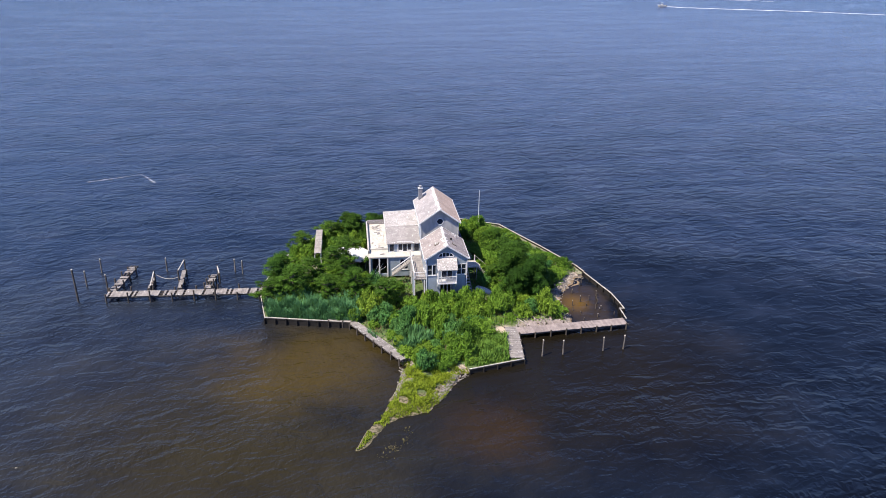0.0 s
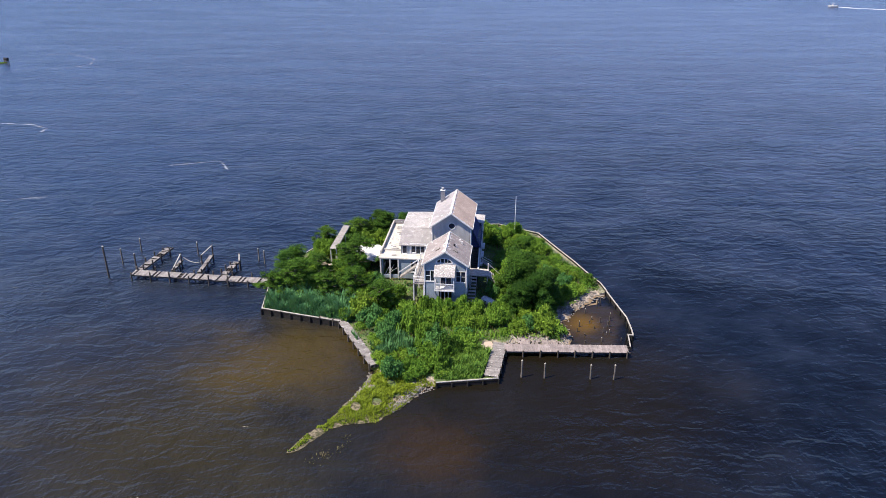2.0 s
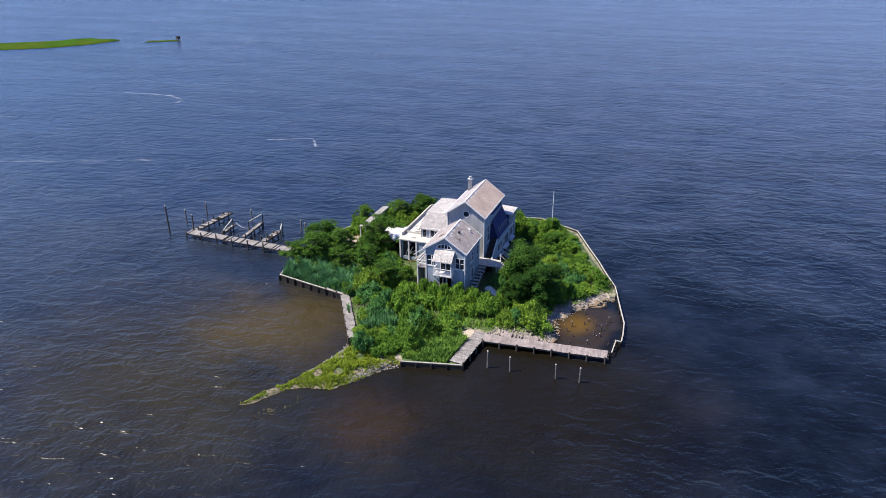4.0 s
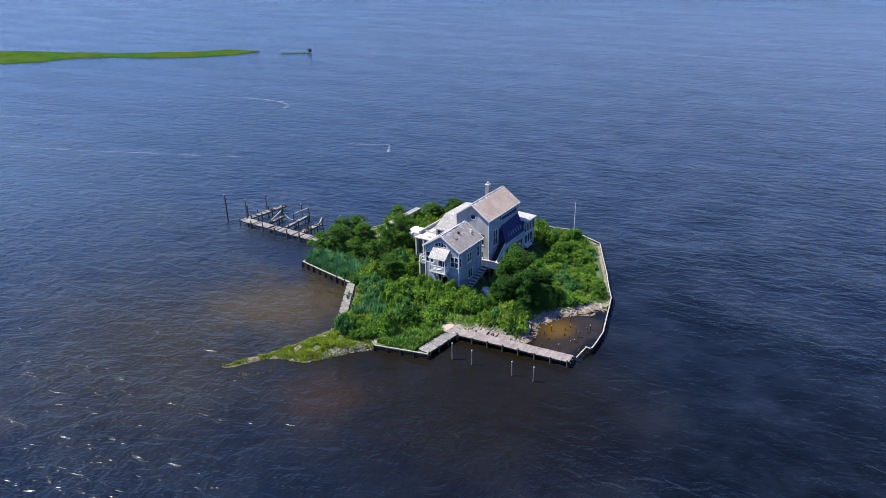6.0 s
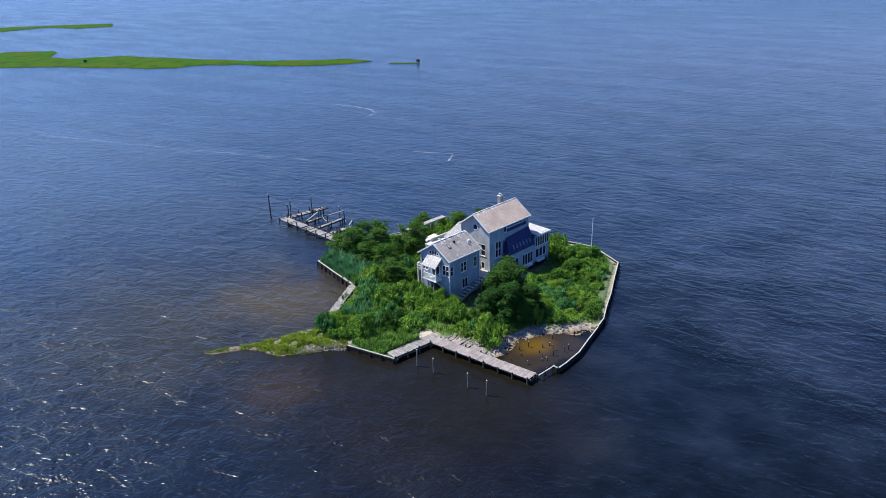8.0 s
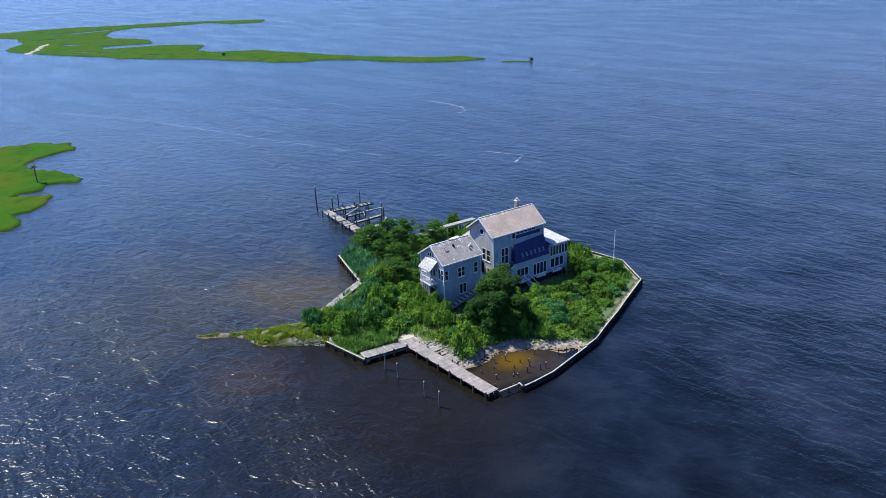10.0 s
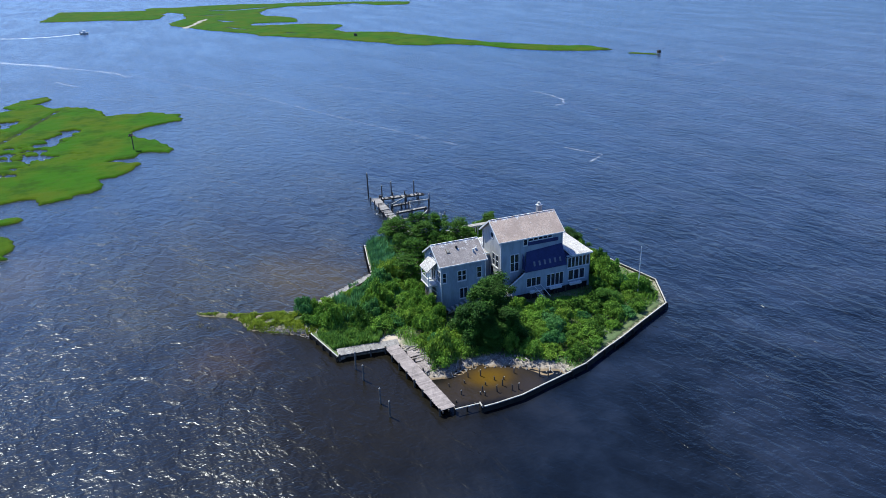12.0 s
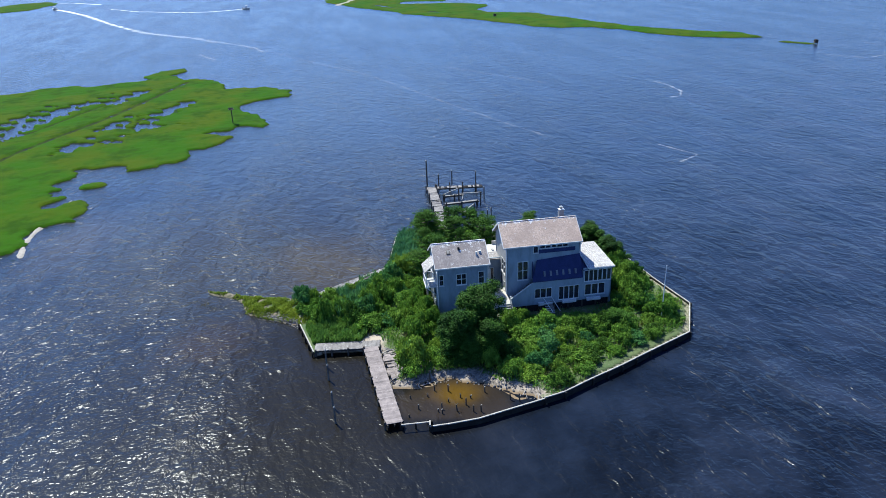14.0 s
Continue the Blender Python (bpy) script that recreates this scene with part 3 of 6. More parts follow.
FAR_BACK_SHORE = [(-700, -85), (-672, -29), (-668, -6), (-703, -5), (-690, 21), (-698, 51), (-698, 81), (-685, 107), (-677, 138), (-668, 169), (-651, 199), (-620, 236), (-591, 229), (-600, 200), (-636, 186), (-630, 153), (-638, 124), (-616, 105), (-575, 97), (-537, 101), (-519, 116), (-489, 122), (-472, 118), (-477, 91), (-458, 86), (-452, 126), (-429, 146), (-402, 138), (-379, 143), (-370, 162), (-363, 172), (-346, 180), (-320, 194), (-291, 207), (-262, 231), (-250, 247)]
FAR = FAR_NEAR_SHORE + FAR_BACK_SHORE


def far_z(px, py):
    w = wobble(px, py, 0.07, 0.9, 71) + wobble(px, py, 0.25, 0.5, 81)
    d = np.where(inside(px, py, FAR), 1, -1) * seg_dist(px, py, FAR, True) + w * np.clip((-px - 215) / 60, 0.15, 1)
    for line, width in (([(-627, 56), (-622, 80), (-634, 102)], 5.0), ([(-574, 50), (-576, 64)], 4.0), ([(-520, 62), (-500, 72)], 2.0), ([(-455, 70), (-430, 84)], 1.6), ([(-395, 108), (-385, 120)], 1.6)):
        d = np.minimum(d, seg_dist(px, py, line, False) - width + w)
    spit = 1.2 - seg_dist(px, py, [(-219, 252.5), (-210, 261)], False)
    return np.clip(np.maximum(d * 0.9, spit * 0.8), -0.5, 0.40) + wobble(px, py, 0.4, 0.04, 91)


tagged(terrain("marsh_island", -726, -204, -94, 268, 2.0, far_z, M_MARSH, -0.2), "distant low green salt marsh spit", "marsh", kind="structure")


def far_isle_z(px, py):
    return np.clip(1.0 - np.hypot((px + 555) / 46, (py + 232) / 26) + wobble(px, py, 0.1, 0.06, 161), -0.4, 0.02) * 20


tagged(terrain("marsh_island", -620, -500, -275, -190, 2.5, far_isle_z, M_MARSH, -0.2), "distant flat green marsh islet", "marsh", kind="structure")


def far_beach_z(px, py):
    return 0.75 - 0.22 * seg_dist(px, py, [(-471, 42), (-485, 47), (-507, 49), (-530, 54)], False) + wobble(px, py, 0.5, 0.12, 171)


tagged(terrain("sandbar", -540, -460, 34, 62, 1.0, far_beach_z, M_SAND, 0.1), "pale sand strip on the distant marsh", "sand", kind="structure")


def foam_streak(pts, width, label, fade=0.0, mat=None):
    """A broken band of foam that lies on the water."""
    n = 40
    chain = np.array(pts, float)
    s = np.r_[0, np.cumsum(np.hypot(*np.diff(chain, axis=0).T))]
    ts = np.linspace(0, s[-1], n)
    xs, ys = np.interp(ts, s, chain[:, 0]), np.interp(ts, s, chain[:, 1])
    dx, dy = np.gradient(xs), np.gradient(ys)
    ln = np.hypot(dx, dy)
    verts, faces, uv = [], [], []
    for k in range(n):
        wd = width * (0.5 + 0.5 * math.sin(k * 1.7) ** 2)
        for q in (-1, 1):
            verts.append((xs[k] - q * dy[k] / ln[k] * wd / 2, ys[k] + q * dx[k] / ln[k] * wd / 2, 0.05))
    for k in range(n - 1):
        faces.append((2 * k, 2 * k + 1, 2 * k + 3, 2 * k + 2))
        for kk, q in ((k, 0), (k, 1), (k + 1, 1), (k + 1, 0)):
            uv.append((1.0 - fade * kk / n, q))
    me = mesh_arrays("foam_streak", verts, faces)
    layer = me.uv_layers.new(name="UVMap")
    layer.data.foreach_set("uv", np.array(uv).ravel())
    return tagged(link_mesh("foam_streak", me, mat or M_FOAM), label, "foam", "foam on the bay", "stuff")


foam_streak([(-146.5, 177.5), (-139, 180), (-129.5, 181), (-122.5, 178.5), (-121.5, 175)], 1.6, "thin curl of white foam on the bay")
foam_streak([(-71.5, 156.5), (-65, 160.5), (-62, 162.5), (-59.5, 160), (-56.5, 156.5)], 1.1, "small curl of white foam on the bay")
foam_streak([(-268, 17), (-238, 40), (-207, 61), (-183, 79), (-155, 94), (-122, 110.5), (-95, 125), (-81, 133.5)], 1.8, "long broken line of pale foam", 0.5, M_FAINT)
foam_streak([(-189, 111), (-171.5, 125), (-155.5, 139), (-150, 143)], 1.6, "faint broken streak of foam", 0.3, M_FAINT)
foam_streak([(-184, 253), (-173.5, 264), (-181.5, 278), (-197.5, 285), (-211.5, 281.5)], 2.0, "faint arc of foam on the bay", 0.3, M_FAINT)
foam_streak([(-521, -184), (-508, -172), (-463, -138), (-389, -90), (-343, -57), (-322, -35), (-305, -15), (-286, 0)], 6.0, "pale wake of a boat spreading on the bay", 0.85, M_WAKE)
foam_streak([(-464, -26), (-455, -44), (-455, -63), (-479, -108), (-514, -142)], 4.0, "fresh white wake of a boat", 0.6, M_WAKE)
foam_streak([(-556, -163), (-586, -198), (-587, -213), (-585, -234)], 4.0, "fresh white wake of a boat", 0.5, M_WAKE)
foam_streak([(-288, 0), (-263, 23), (-247, 30)], 2.2, "broken patch of wake foam")
foam_streak([(-247, 2), (-238, 7), (-230, 13)], 1.8, "broken patch of wake foam")
foam_streak([(163, 568), (173.5, 562), (208, 555.5), (257, 548), (303, 534), (420, 500)], 5.5, "fresh white wake of a boat", 0.5, M_WAKE)
foam_streak([(225, 631), (240, 629), (262, 622)], 4.0, "short white wake far out", 0.4, M_WAKE)

# ---- the house ----
HOUSE = pose(6.9, 102.26, 0, 0, 0, 7.6)      # x along the fronts, y from the front gable to the back
house = thing("house", HOUSE, "abandoned pale grey clapboard house with weathered shingle roofs", "house")


def east(u):
    return lambda a, z, d: (u + d, a, z)


def west(u):
    return lambda a, z, d: (u - d, a, z)


def south(v):
    return lambda a, z, d: (a, v - d, z)


def north(v):
    return lambda a, z, d: (a, v + d, z)


def fbox(bm, F, a0, a1, z0, z1, d0, d1):
    return hexa(bm, [F(a0, z0, d0), F(a1, z0, d0), F(a1, z1, d0), F(a0, z1, d0), F(a0, z0, d1), F(a1, z0, d1), F(a1, z1, d1), F(a0, z1, d1)])


def window(F, a0, a1, z0, z1, leaves=1, bars=0, label="", trim=0.09, mat=None):
    """A window or glazed door in an opening: casing, mullions, glazing bars, sill and one pane a leaf."""
    bm = bmesh.new()
    sheet(bm, rect(a0 - trim, a1 + trim, z0 - trim, z1 + trim), [rect(a0, a1, z0, z1)], F, 0.0, 0.035)
    fbox(bm, F, a0 - trim - 0.03, a1 + trim + 0.03, z0 - trim - 0.05, z0 - trim, 0.0, 0.09)
    w = (a1 - a0) / leaves
    for k in range(1, leaves):
        fbox(bm, F, a0 + k * w - 0.05, a0 + k * w + 0.05, z0, z1, -0.08, 0.03)
    for k in range(1, bars + 1):
        zz = z0 + (z1 - z0) * k / (bars + 1)
        fbox(bm, F, a0, a1, zz - 0.025, zz + 0.025, -0.07, 0.0)
    win = part("window", bm, mat or M_TRIM, house, label)
    for k in range(leaves):
        bm = bmesh.new()
        fbox(bm, F, a0 + k * w + 0.02, a0 + (k + 1) * w - 0.02, z0 + 0.01, z1 - 0.01, -0.065, -0.05)
        part("pane", bm, M_GLASS, win)
    return win


def wall(F, outer, holes=(), th=0.16, mat=None, name="wall"):
    return part(name, sheet(bmesh.new(), outer, holes, F, -th, 0.0), mat or M_SIDING, house)


def roof(pts, th, mat, label=""):
    return part("roof", slab(bmesh.new(), pts, th), mat, house, label)


def trim_beam(a, b, w=0.07, h=0.2, name="trim"):
    return part(name, beam(bmesh.new(), a, b, w, h), M_TRIM, house)


# Front wing: its gable faces the spit.
WU, WV0, WV1, WE, WR = 2.95, 0.2, 6.9, 8.05, 9.98
fan = disc(-0.15, 8.22, 1.05, 14, True, 0.62)
wall(south(WV0), [(-WU, 1.0), (WU, 1.0), (WU, WE), (0, WR), (-WU, WE)],
     [rect(-2.82, -2.18, 5.35, 6.9), rect(-2.05, -1.6, 5.35, 6.9), rect(1.55, 2.12, 5.35, 6.95), rect(2.24, 2.82, 5.35, 6.95), rect(-0.68, 0.82, 4.62, 6.5), fan, rect(-0.9, 0.9, 1.8, 3.7)])
for a0, a1 in ((-2.82, -2.18), (1.55, 2.12), (2.24, 2.82)):
    window(south(WV0), a0, a1, 5.35, 6.92, 1, 1, "white-framed sash window")
window(south(WV0), -2.05, -1.6, 5.35, 6.9, 1, 0, "narrow white-framed window", 0.06)
window(south(WV0), -0.68, 0.82, 4.64, 6.5, 2, 0, "glazed double door onto the balcony")
bm = sheet(bmesh.new(), disc(-0.15, 8.16, 1.22, 14, True, 0.62), [fan], south(WV0), 0.0, 0.05)
for a in (-0.65, -0.15, 0.35):
    fbox(bm, south(WV0), a - 0.04, a + 0.04, 8.2, 8.22 + 0.62 * math.sqrt(1.05 ** 2 - (a + 0.15) ** 2), -0.07, 0.02)
fl = part("window", bm, M_TRIM, house, "half-round fanlight under the gable")
part("pane", sheet(bmesh.new(), fan, [], south(WV0), -0.065, -0.05), M_GLASS, fl)
wall(east(WU), rect(WV0, WV1, 1.0, WE), [rect(0.45, 0.95, 5.4, 6.8), rect(2.75, 3.95, 5.3, 6.75), rect(5.7, 6.35, 5.25, 6.85), rect(3.0, 4.15, 2.55, 4.05)])
window(east(WU), 0.45, 0.95, 5.4, 6.8, 1, 1, "narrow side window")
window(east(WU), 2.75, 3.95, 5.3, 6.75, 2, 1, "paired side window")
window(east(WU), 5.7, 6.35, 5.25, 6.85, 1, 1, "side window with dark glass")
window(east(WU), 3.0, 4.15, 2.55, 4.05, 2, 0, "low paired window")
wall(west(-WU), rect(WV0, WV1, 1.0, WE), [rect(3.4, 4.2, 4.7, 6.7), rect(1.5, 2.2, 5.3, 6.7)])
window(west(-WU), 3.4, 4.2, 4.7, 6.7, 1, 0, "glazed side door")
window(west(-WU), 1.5, 2.2, 5.3, 6.7, 1, 1)
wall(north(WV1), [(-WU, 1.0), (WU, 1.0), (WU, WE), (0, WR), (-WU, WE)])
for s, lab in ((1, "weathered brown-grey shingle slope flecked white"), (-1, "sun-bleached shingle slope")):
    roof([(0, -0.1, 10.13), (s * 3.3, -0.1, 7.98), (s * 3.3, 7.1, 7.98), (0, 7.1, 10.13)], 0.16, M_ROOF_WING, lab)
    for v in (-0.14, 7.14):
        trim_beam((0, v, 10.04), (s * 3.33, v, 7.87))
    trim_beam((s * 3.34, -0.1, 7.9), (s * 3.34, 7.1, 7.9), 0.07, 0.18)
    part("ridge_cap", beam(bmesh.new(), (s * 0.035, -0.1, 10.155), (s * 0.035, 7.1, 10.155), 0.07, 0.04), M_ROOF_WING, house)
    for v in (WV0 - 0.02, WV1 + 0.02):
        trim_beam((s * (WU + 0.02), v, 1.2), (s * (WU + 0.02), v, WE), 0.14, 0.14, "corner_board")

# Balcony on the gable, with its own little roof.
bm = bmesh.new()
box(bm, -1.45, 1.4, -1.2, 0.2, 4.42, 4.58)
balc = part("balcony", bm, M_TRIM, house, "small white balcony with a sloping roof")
for x in (-1.36, 1.3):
    part("post", box(bmesh.new(), x - 0.06, x + 0.06, -1.15, -1.03, 4.58, 6.75), M_TRIM, balc)
    part("bracket", beam(bmesh.new(), (x, 0.2, 3.3), (x, -1.0, 4.42), 0.12, 0.14), M_TRIM, balc)
    part("rail", box(bmesh.new(), x - 0.04, x + 0.04, -1.05, 0.2, 5.5, 5.57), M_TRIM, balc)
    for k in range(7):
        part("baluster", box(bmesh.new(), x - 0.02, x + 0.02, -0.95 + k * 0.16, -0.91 + k * 0.16, 4.58, 5.5), M_TRIM, balc)
part("rail", box(bmesh.new(), -1.36, 1.3, -1.13, -1.05, 5.5, 5.57), M_TRIM, balc)
for k in range(17):
    x = -1.25 + k * 0.152
    part("baluster", box(bmesh.new(), x - 0.02, x + 0.02, -1.11, -1.07, 4.58, 5.5), M_TRIM, balc)
part("roof", slab(bmesh.new(), [(-1.5, -1.3, 6.75), (1.45, -1.3, 6.75), (1.45, 0.2, 8.02), (-1.5, 0.2, 8.02)], 0.12), M_ROOF_PALE, balc, "bleached little balcony roof")
for x in (-0.55, 0.0, 0.55):
    part("support", box(bmesh.new(), x - 0.08, x + 0.08, -0.9, -0.74, 1.0, 4.42), M_TIMBER, balc)

# Vents and flat skylights on the wing's roof.
for u, v, w, hh, mt, nm in ((1.0, 3.4, 0.26, 0.28, M_DARK, "roof_vent"), (1.9, 5.6, 0.22, 0.40, M_TRIM, "vent_pipe"), (1.6, 6.1, 0.28, 0.22, M_TRIM, "roof_vent")):
    z = 10.13 - 0.651 * abs(u)
    part(nm, box(bmesh.new(), u - w / 2, u + w / 2, v - w / 2, v + w / 2, z - 0.3, z + hh), mt, house)
for s, v0 in ((-1, 2.0), (1, 1.7)):
    za, zb = 10.155 - 0.651 * 1.0, 10.155 - 0.651 * 1.6
    sk = part("skylight", hexa(bmesh.new(), [(s * 1.0, v0, za), (s * 1.6, v0, zb), (s * 1.6, v0 + 0.5, zb), (s * 1.0, v0 + 0.5, za), (s * 1.0, v0, za + 0.08), (s * 1.6, v0, zb + 0.08), (s * 1.6, v0 + 0.5, zb + 0.08), (s * 1.0, v0 + 0.5, za + 0.08)]), M_BARK, house, "small rust-stained skylight")
    part("pane", hexa(bmesh.new(), [(s * 1.08, v0 + 0.08, za + 0.03), (s * 1.52, v0 + 0.08, zb + 0.13), (s * 1.52, v0 + 0.42, zb + 0.13), (s * 1.08, v0 + 0.42, za + 0.03), (s * 1.08, v0 + 0.08, za + 0.05), (s * 1.52, v0 + 0.08, zb + 0.15), (s * 1.52, v0 + 0.42, zb + 0.15), (s * 1.08, v0 + 0.42, za + 0.05)]), M_TIMBER, sk)

# Low link between wing and main block.
wall(east(-0.9), rect(6.9, 9.45, 1.0, 6.9), [rect(7.5, 8.5, 3.3, 5.4)])
window(east(-0.9), 7.5, 8.5, 3.3, 5.4, 2, 0, "glazed link door")
# Plain panel added where an unidentified white object stands by the link.
part("storm_door", box(bmesh.new(), -0.84, -0.78, 7.35, 8.15, 3.25, 5.3), M_TRIM, house, "upright white panel added in place of an unclear white object")
wall(west(-2.6), rect(6.9, 9.45, 1.0, 6.9))
roof([(-2.75, 6.95, 7.0), (-0.7, 6.95, 6.8), (-0.7, 9.4, 6.8), (-2.75, 9.4, 7.0)], 0.14, M_ROOF_GREY)

# Main block.
MU, MV0, MV1, ME, MR = 2.9, 9.45, 19.4, 10.02, 12.08
hole = disc(0.06, 10.05, 0.46, 20)
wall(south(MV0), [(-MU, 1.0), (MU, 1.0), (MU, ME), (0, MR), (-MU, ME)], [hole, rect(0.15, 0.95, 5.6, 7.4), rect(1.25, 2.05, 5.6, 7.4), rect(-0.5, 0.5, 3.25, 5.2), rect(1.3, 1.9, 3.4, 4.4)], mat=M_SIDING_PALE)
ring = part("window", sheet(bmesh.new(), disc(0.06, 10.05, 0.56, 20), [hole], south(MV0), -0.02, 0.05), M_TRIM, house, "round porthole window in the gable")
part("pane", sheet(bmesh.new(), hole, [], south(MV0), -0.08, -0.06), M_GLASS, ring)
window(south(MV0), 0.15, 0.95, 5.6, 7.4, 1, 1)
window(south(MV0), 1.25, 2.05, 5.6, 7.4, 1, 1)
window(south(MV0), -0.5, 0.5, 3.25, 5.2, 1, 0, "glazed door beside the landing")
window(south(MV0), 1.3, 1.9, 3.4, 4.4, 1, 0)
cler = [(13.95 + 0.78 * k, 14.6 + 0.78 * k) for k in range(5)]
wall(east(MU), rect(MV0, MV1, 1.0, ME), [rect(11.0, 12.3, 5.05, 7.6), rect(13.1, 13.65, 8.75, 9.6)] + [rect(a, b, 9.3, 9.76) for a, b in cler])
window(east(MU), 11.0, 12.3, 5.05, 7.6, 2, 1, "tall paired window with white bars")
window(east(MU), 13.1, 13.65, 8.75, 9.6, 1, 0)
for a, b_ in cler:
    window(east(MU), a, b_, 9.3, 9.76, 1, 0, "small top-floor window", 0.06)
part("navy_band", box(bmesh.new(), MU + 0.002, MU + 0.07, 13.8, 18.75, 8.62, 9.16), M_SCREEN, house, "navy-blue band under the top windows")
wall(west(-MU), rect(MV0, MV1, 1.0, ME), [rect(12.2, 13.2, 8.2, 9.4), rect(15.0, 16.0, 8.2, 9.4)])
window(west(-MU), 12.2, 13.2, 8.2, 9.4, 1, 1)
window(west(-MU), 15.0, 16.0, 8.2, 9.4, 1, 1)
wall(north(MV1), [(-MU, 1.0), (MU, 1.0), (MU, ME), (0, MR), (-MU, ME)])
for s, lab in ((1, "tan weathered shingle slope"), (-1, "greyish shingle slope flecked white")):
    roof([(0, 8.98, 12.32), (s * 3.25, 8.98, 9.98), (s * 3.25, 19.6, 9.98), (0, 19.6, 12.32)], 0.16, M_ROOF if s > 0 else M_ROOF_WEST, lab)
    for v in (8.94, 19.64):
        trim_beam((0, v, 12.23), (s * 3.28, v, 9.87))
    trim_beam((s * 3.29, 8.98, 9.89), (s * 3.29, 19.6, 9.89), 0.07, 0.18)
    part("ridge_cap", beam(bmesh.new(), (s * 0.035, 8.95, 12.335), (s * 0.035, 19.63, 12.335), 0.07, 0.04), M_ROOF, house)
    for v in (MV0 - 0.02, MV1 + 0.02):
        trim_beam((s * (MU + 0.02), v, 1.2), (s * (MU + 0.02), v, ME), 0.14, 0.14, "corner_board")
# Near-black slabs, added unseen to block the view through and keep rooms dark.
for z in (4.45, 7.3):
    part("floor_slab", box(bmesh.new(), -2.7, 2.7, 9.65, 19.25, z - 0.2, z), M_DARK, house)
part("floor_slab", box(bmesh.new(), -2.75, 2.75, 0.4, 6.7, 4.3, 4.5), M_DARK, house)
part("floor_slab", box(bmesh.new(), -2.75, 2.75, 3.4, 3.5, 4.5, 8.0), M_DARK, house)

# Chimney.
bm = box(bmesh.new(), -2.52, -1.87, 18.0, 18.65, 9.6, 12.55)
ch = part("chimney", bm, M_BRICK, house, "boxed chimney with a white metal cap")
part("cap", box(bmesh.new(), -2.58, -1.81, 17.94, 18.71, 12.55, 12.63), M_TRIM, ch)
part("flue", rod(bmesh.new(), (-2.2, 18.33, 12.6), (-2.2, 18.33, 12.95), 0.16, 0.16, 12), M_METAL, ch)
part("cowl", rod(bmesh.new(), (-2.2, 18.33, 12.95), (-2.2, 18.33, 13.08), 0.26, 0.05, 12), M_METAL, ch)

# Sunny-side extension: ground-floor rooms, screened porch above, stair up its side.
EU = 4.2
win_e = [(13.0 + 0.78 * k, 13.68 + 0.78 * k, 2.75, 4.05) for k in range(3)] + [(16.3 + 0.7 * k, 16.9 + 0.7 * k, 2.2, 4.05) for k in range(4)]
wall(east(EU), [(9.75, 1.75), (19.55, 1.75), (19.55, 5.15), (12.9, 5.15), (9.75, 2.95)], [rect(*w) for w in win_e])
for w in win_e:
    window(east(EU), *w, 1, 0, "white-framed ground-floor window", 0.06)
trim_beam((EU - 0.06, 9.7, 2.95), (EU - 0.06, 12.9, 5.17), 0.2, 0.07, "handrail")
trim_beam((EU - 0.06, 12.9, 5.18), (EU - 0.06, 19.55, 5.18), 0.2, 0.07, "handrail")
# Treads take the dark pile colour to paint in the shaded stair recess.
for k in range(12):
    part("stair_tread", box(bmesh.new(), 2.95, 4.02, 9.8 + k * 0.26, 10.1 + k * 0.26, 2.3 + k * 0.19, 2.42 + k * 0.19), M_PILE, house)
part("porch_floor", box(bmesh.new(), 2.92, 4.02, 12.9, 19.5, 4.2, 4.35), M_TIMBER, house)
roof([(3.0, 13.5, 7.72), (4.3, 12.6, 5.22), (4.3, 19.5, 5.22), (3.0, 19.4, 8.12)], 0.12, M_SCREEN, "steep navy-blue mansard roofing over the porch rooms")
wall(south(12.9), [(2.9, 5.2), (4.2, 5.2), (2.98, 7.55)], [], 0.08, M_SCREEN, "mansard_cheek")
for k in range(6):
    v = 14.2 + 0.85 * k
    part("dormer_window", hexa(bmesh.new(), [(3.95, v, 5.75), (4.10, v, 5.75), (4.10, v + 0.26, 5.75), (3.95, v + 0.26, 5.75), (3.70, v, 6.35), (3.86, v, 6.35), (3.86, v + 0.26, 6.35), (3.70, v + 0.26, 6.35)]), M_BRICK, house, "tiny grey window in the navy slope")
for v in (13.4, 16.7, 20.1):
    part("planter", box(bmesh.new(), EU + 0.02, EU + 0.42, v, v + 1.9, 1.75, 2.1), M_TRIM, house, "white window box")

# Solid near-black block that paints in the shade under the raised rooms.
part("crawl_space", box(bmesh.new(), 2.92, EU - 0.35, 9.8, 23.3, 0.4, 1.75), M_DARK, house)
for k in range(8):
    v = 9.85 + 1.93 * k
    part("pier_post", box(bmesh.new(), EU - 0.22, EU - 0.04, v, v + 0.18, 0.4, 1.76), M_PILE, house)
part("ramp_rail", beam(bmesh.new(), (4.5, 14.0, 2.9), (6.2, 14.9, 1.5), 0.07, 0.07), M_TRIM, house, "white rail of a short garden stair")
part("ramp_rail", beam(bmesh.new(), (4.3, 15.2, 2.8), (6.1, 15.9, 1.5), 0.07, 0.07), M_TRIM, house)
for k in range(6):
    part("garden_step", box(bmesh.new(), 4.3 + 0.28 * k, 4.6 + 0.28 * k, 14.2, 15.3, 2.05 - 0.17 * k, 2.11 - 0.17 * k), M_TIMBER, house)

# Back porch with a hipped roof and bands of windows.
band_hi = [(19.78 + 0.62 * k, 20.28 + 0.62 * k, 4.5, 6.05) for k in range(6)]
band_lo = [(19.9 + 0.95 * k, 20.7 + 0.95 * k, 2.5, 4.0) for k in range(3)]
wall(east(EU + 0.02), rect(19.56, 23.5, 1.8, 6.4), [rect(*w) for w in band_hi + band_lo])
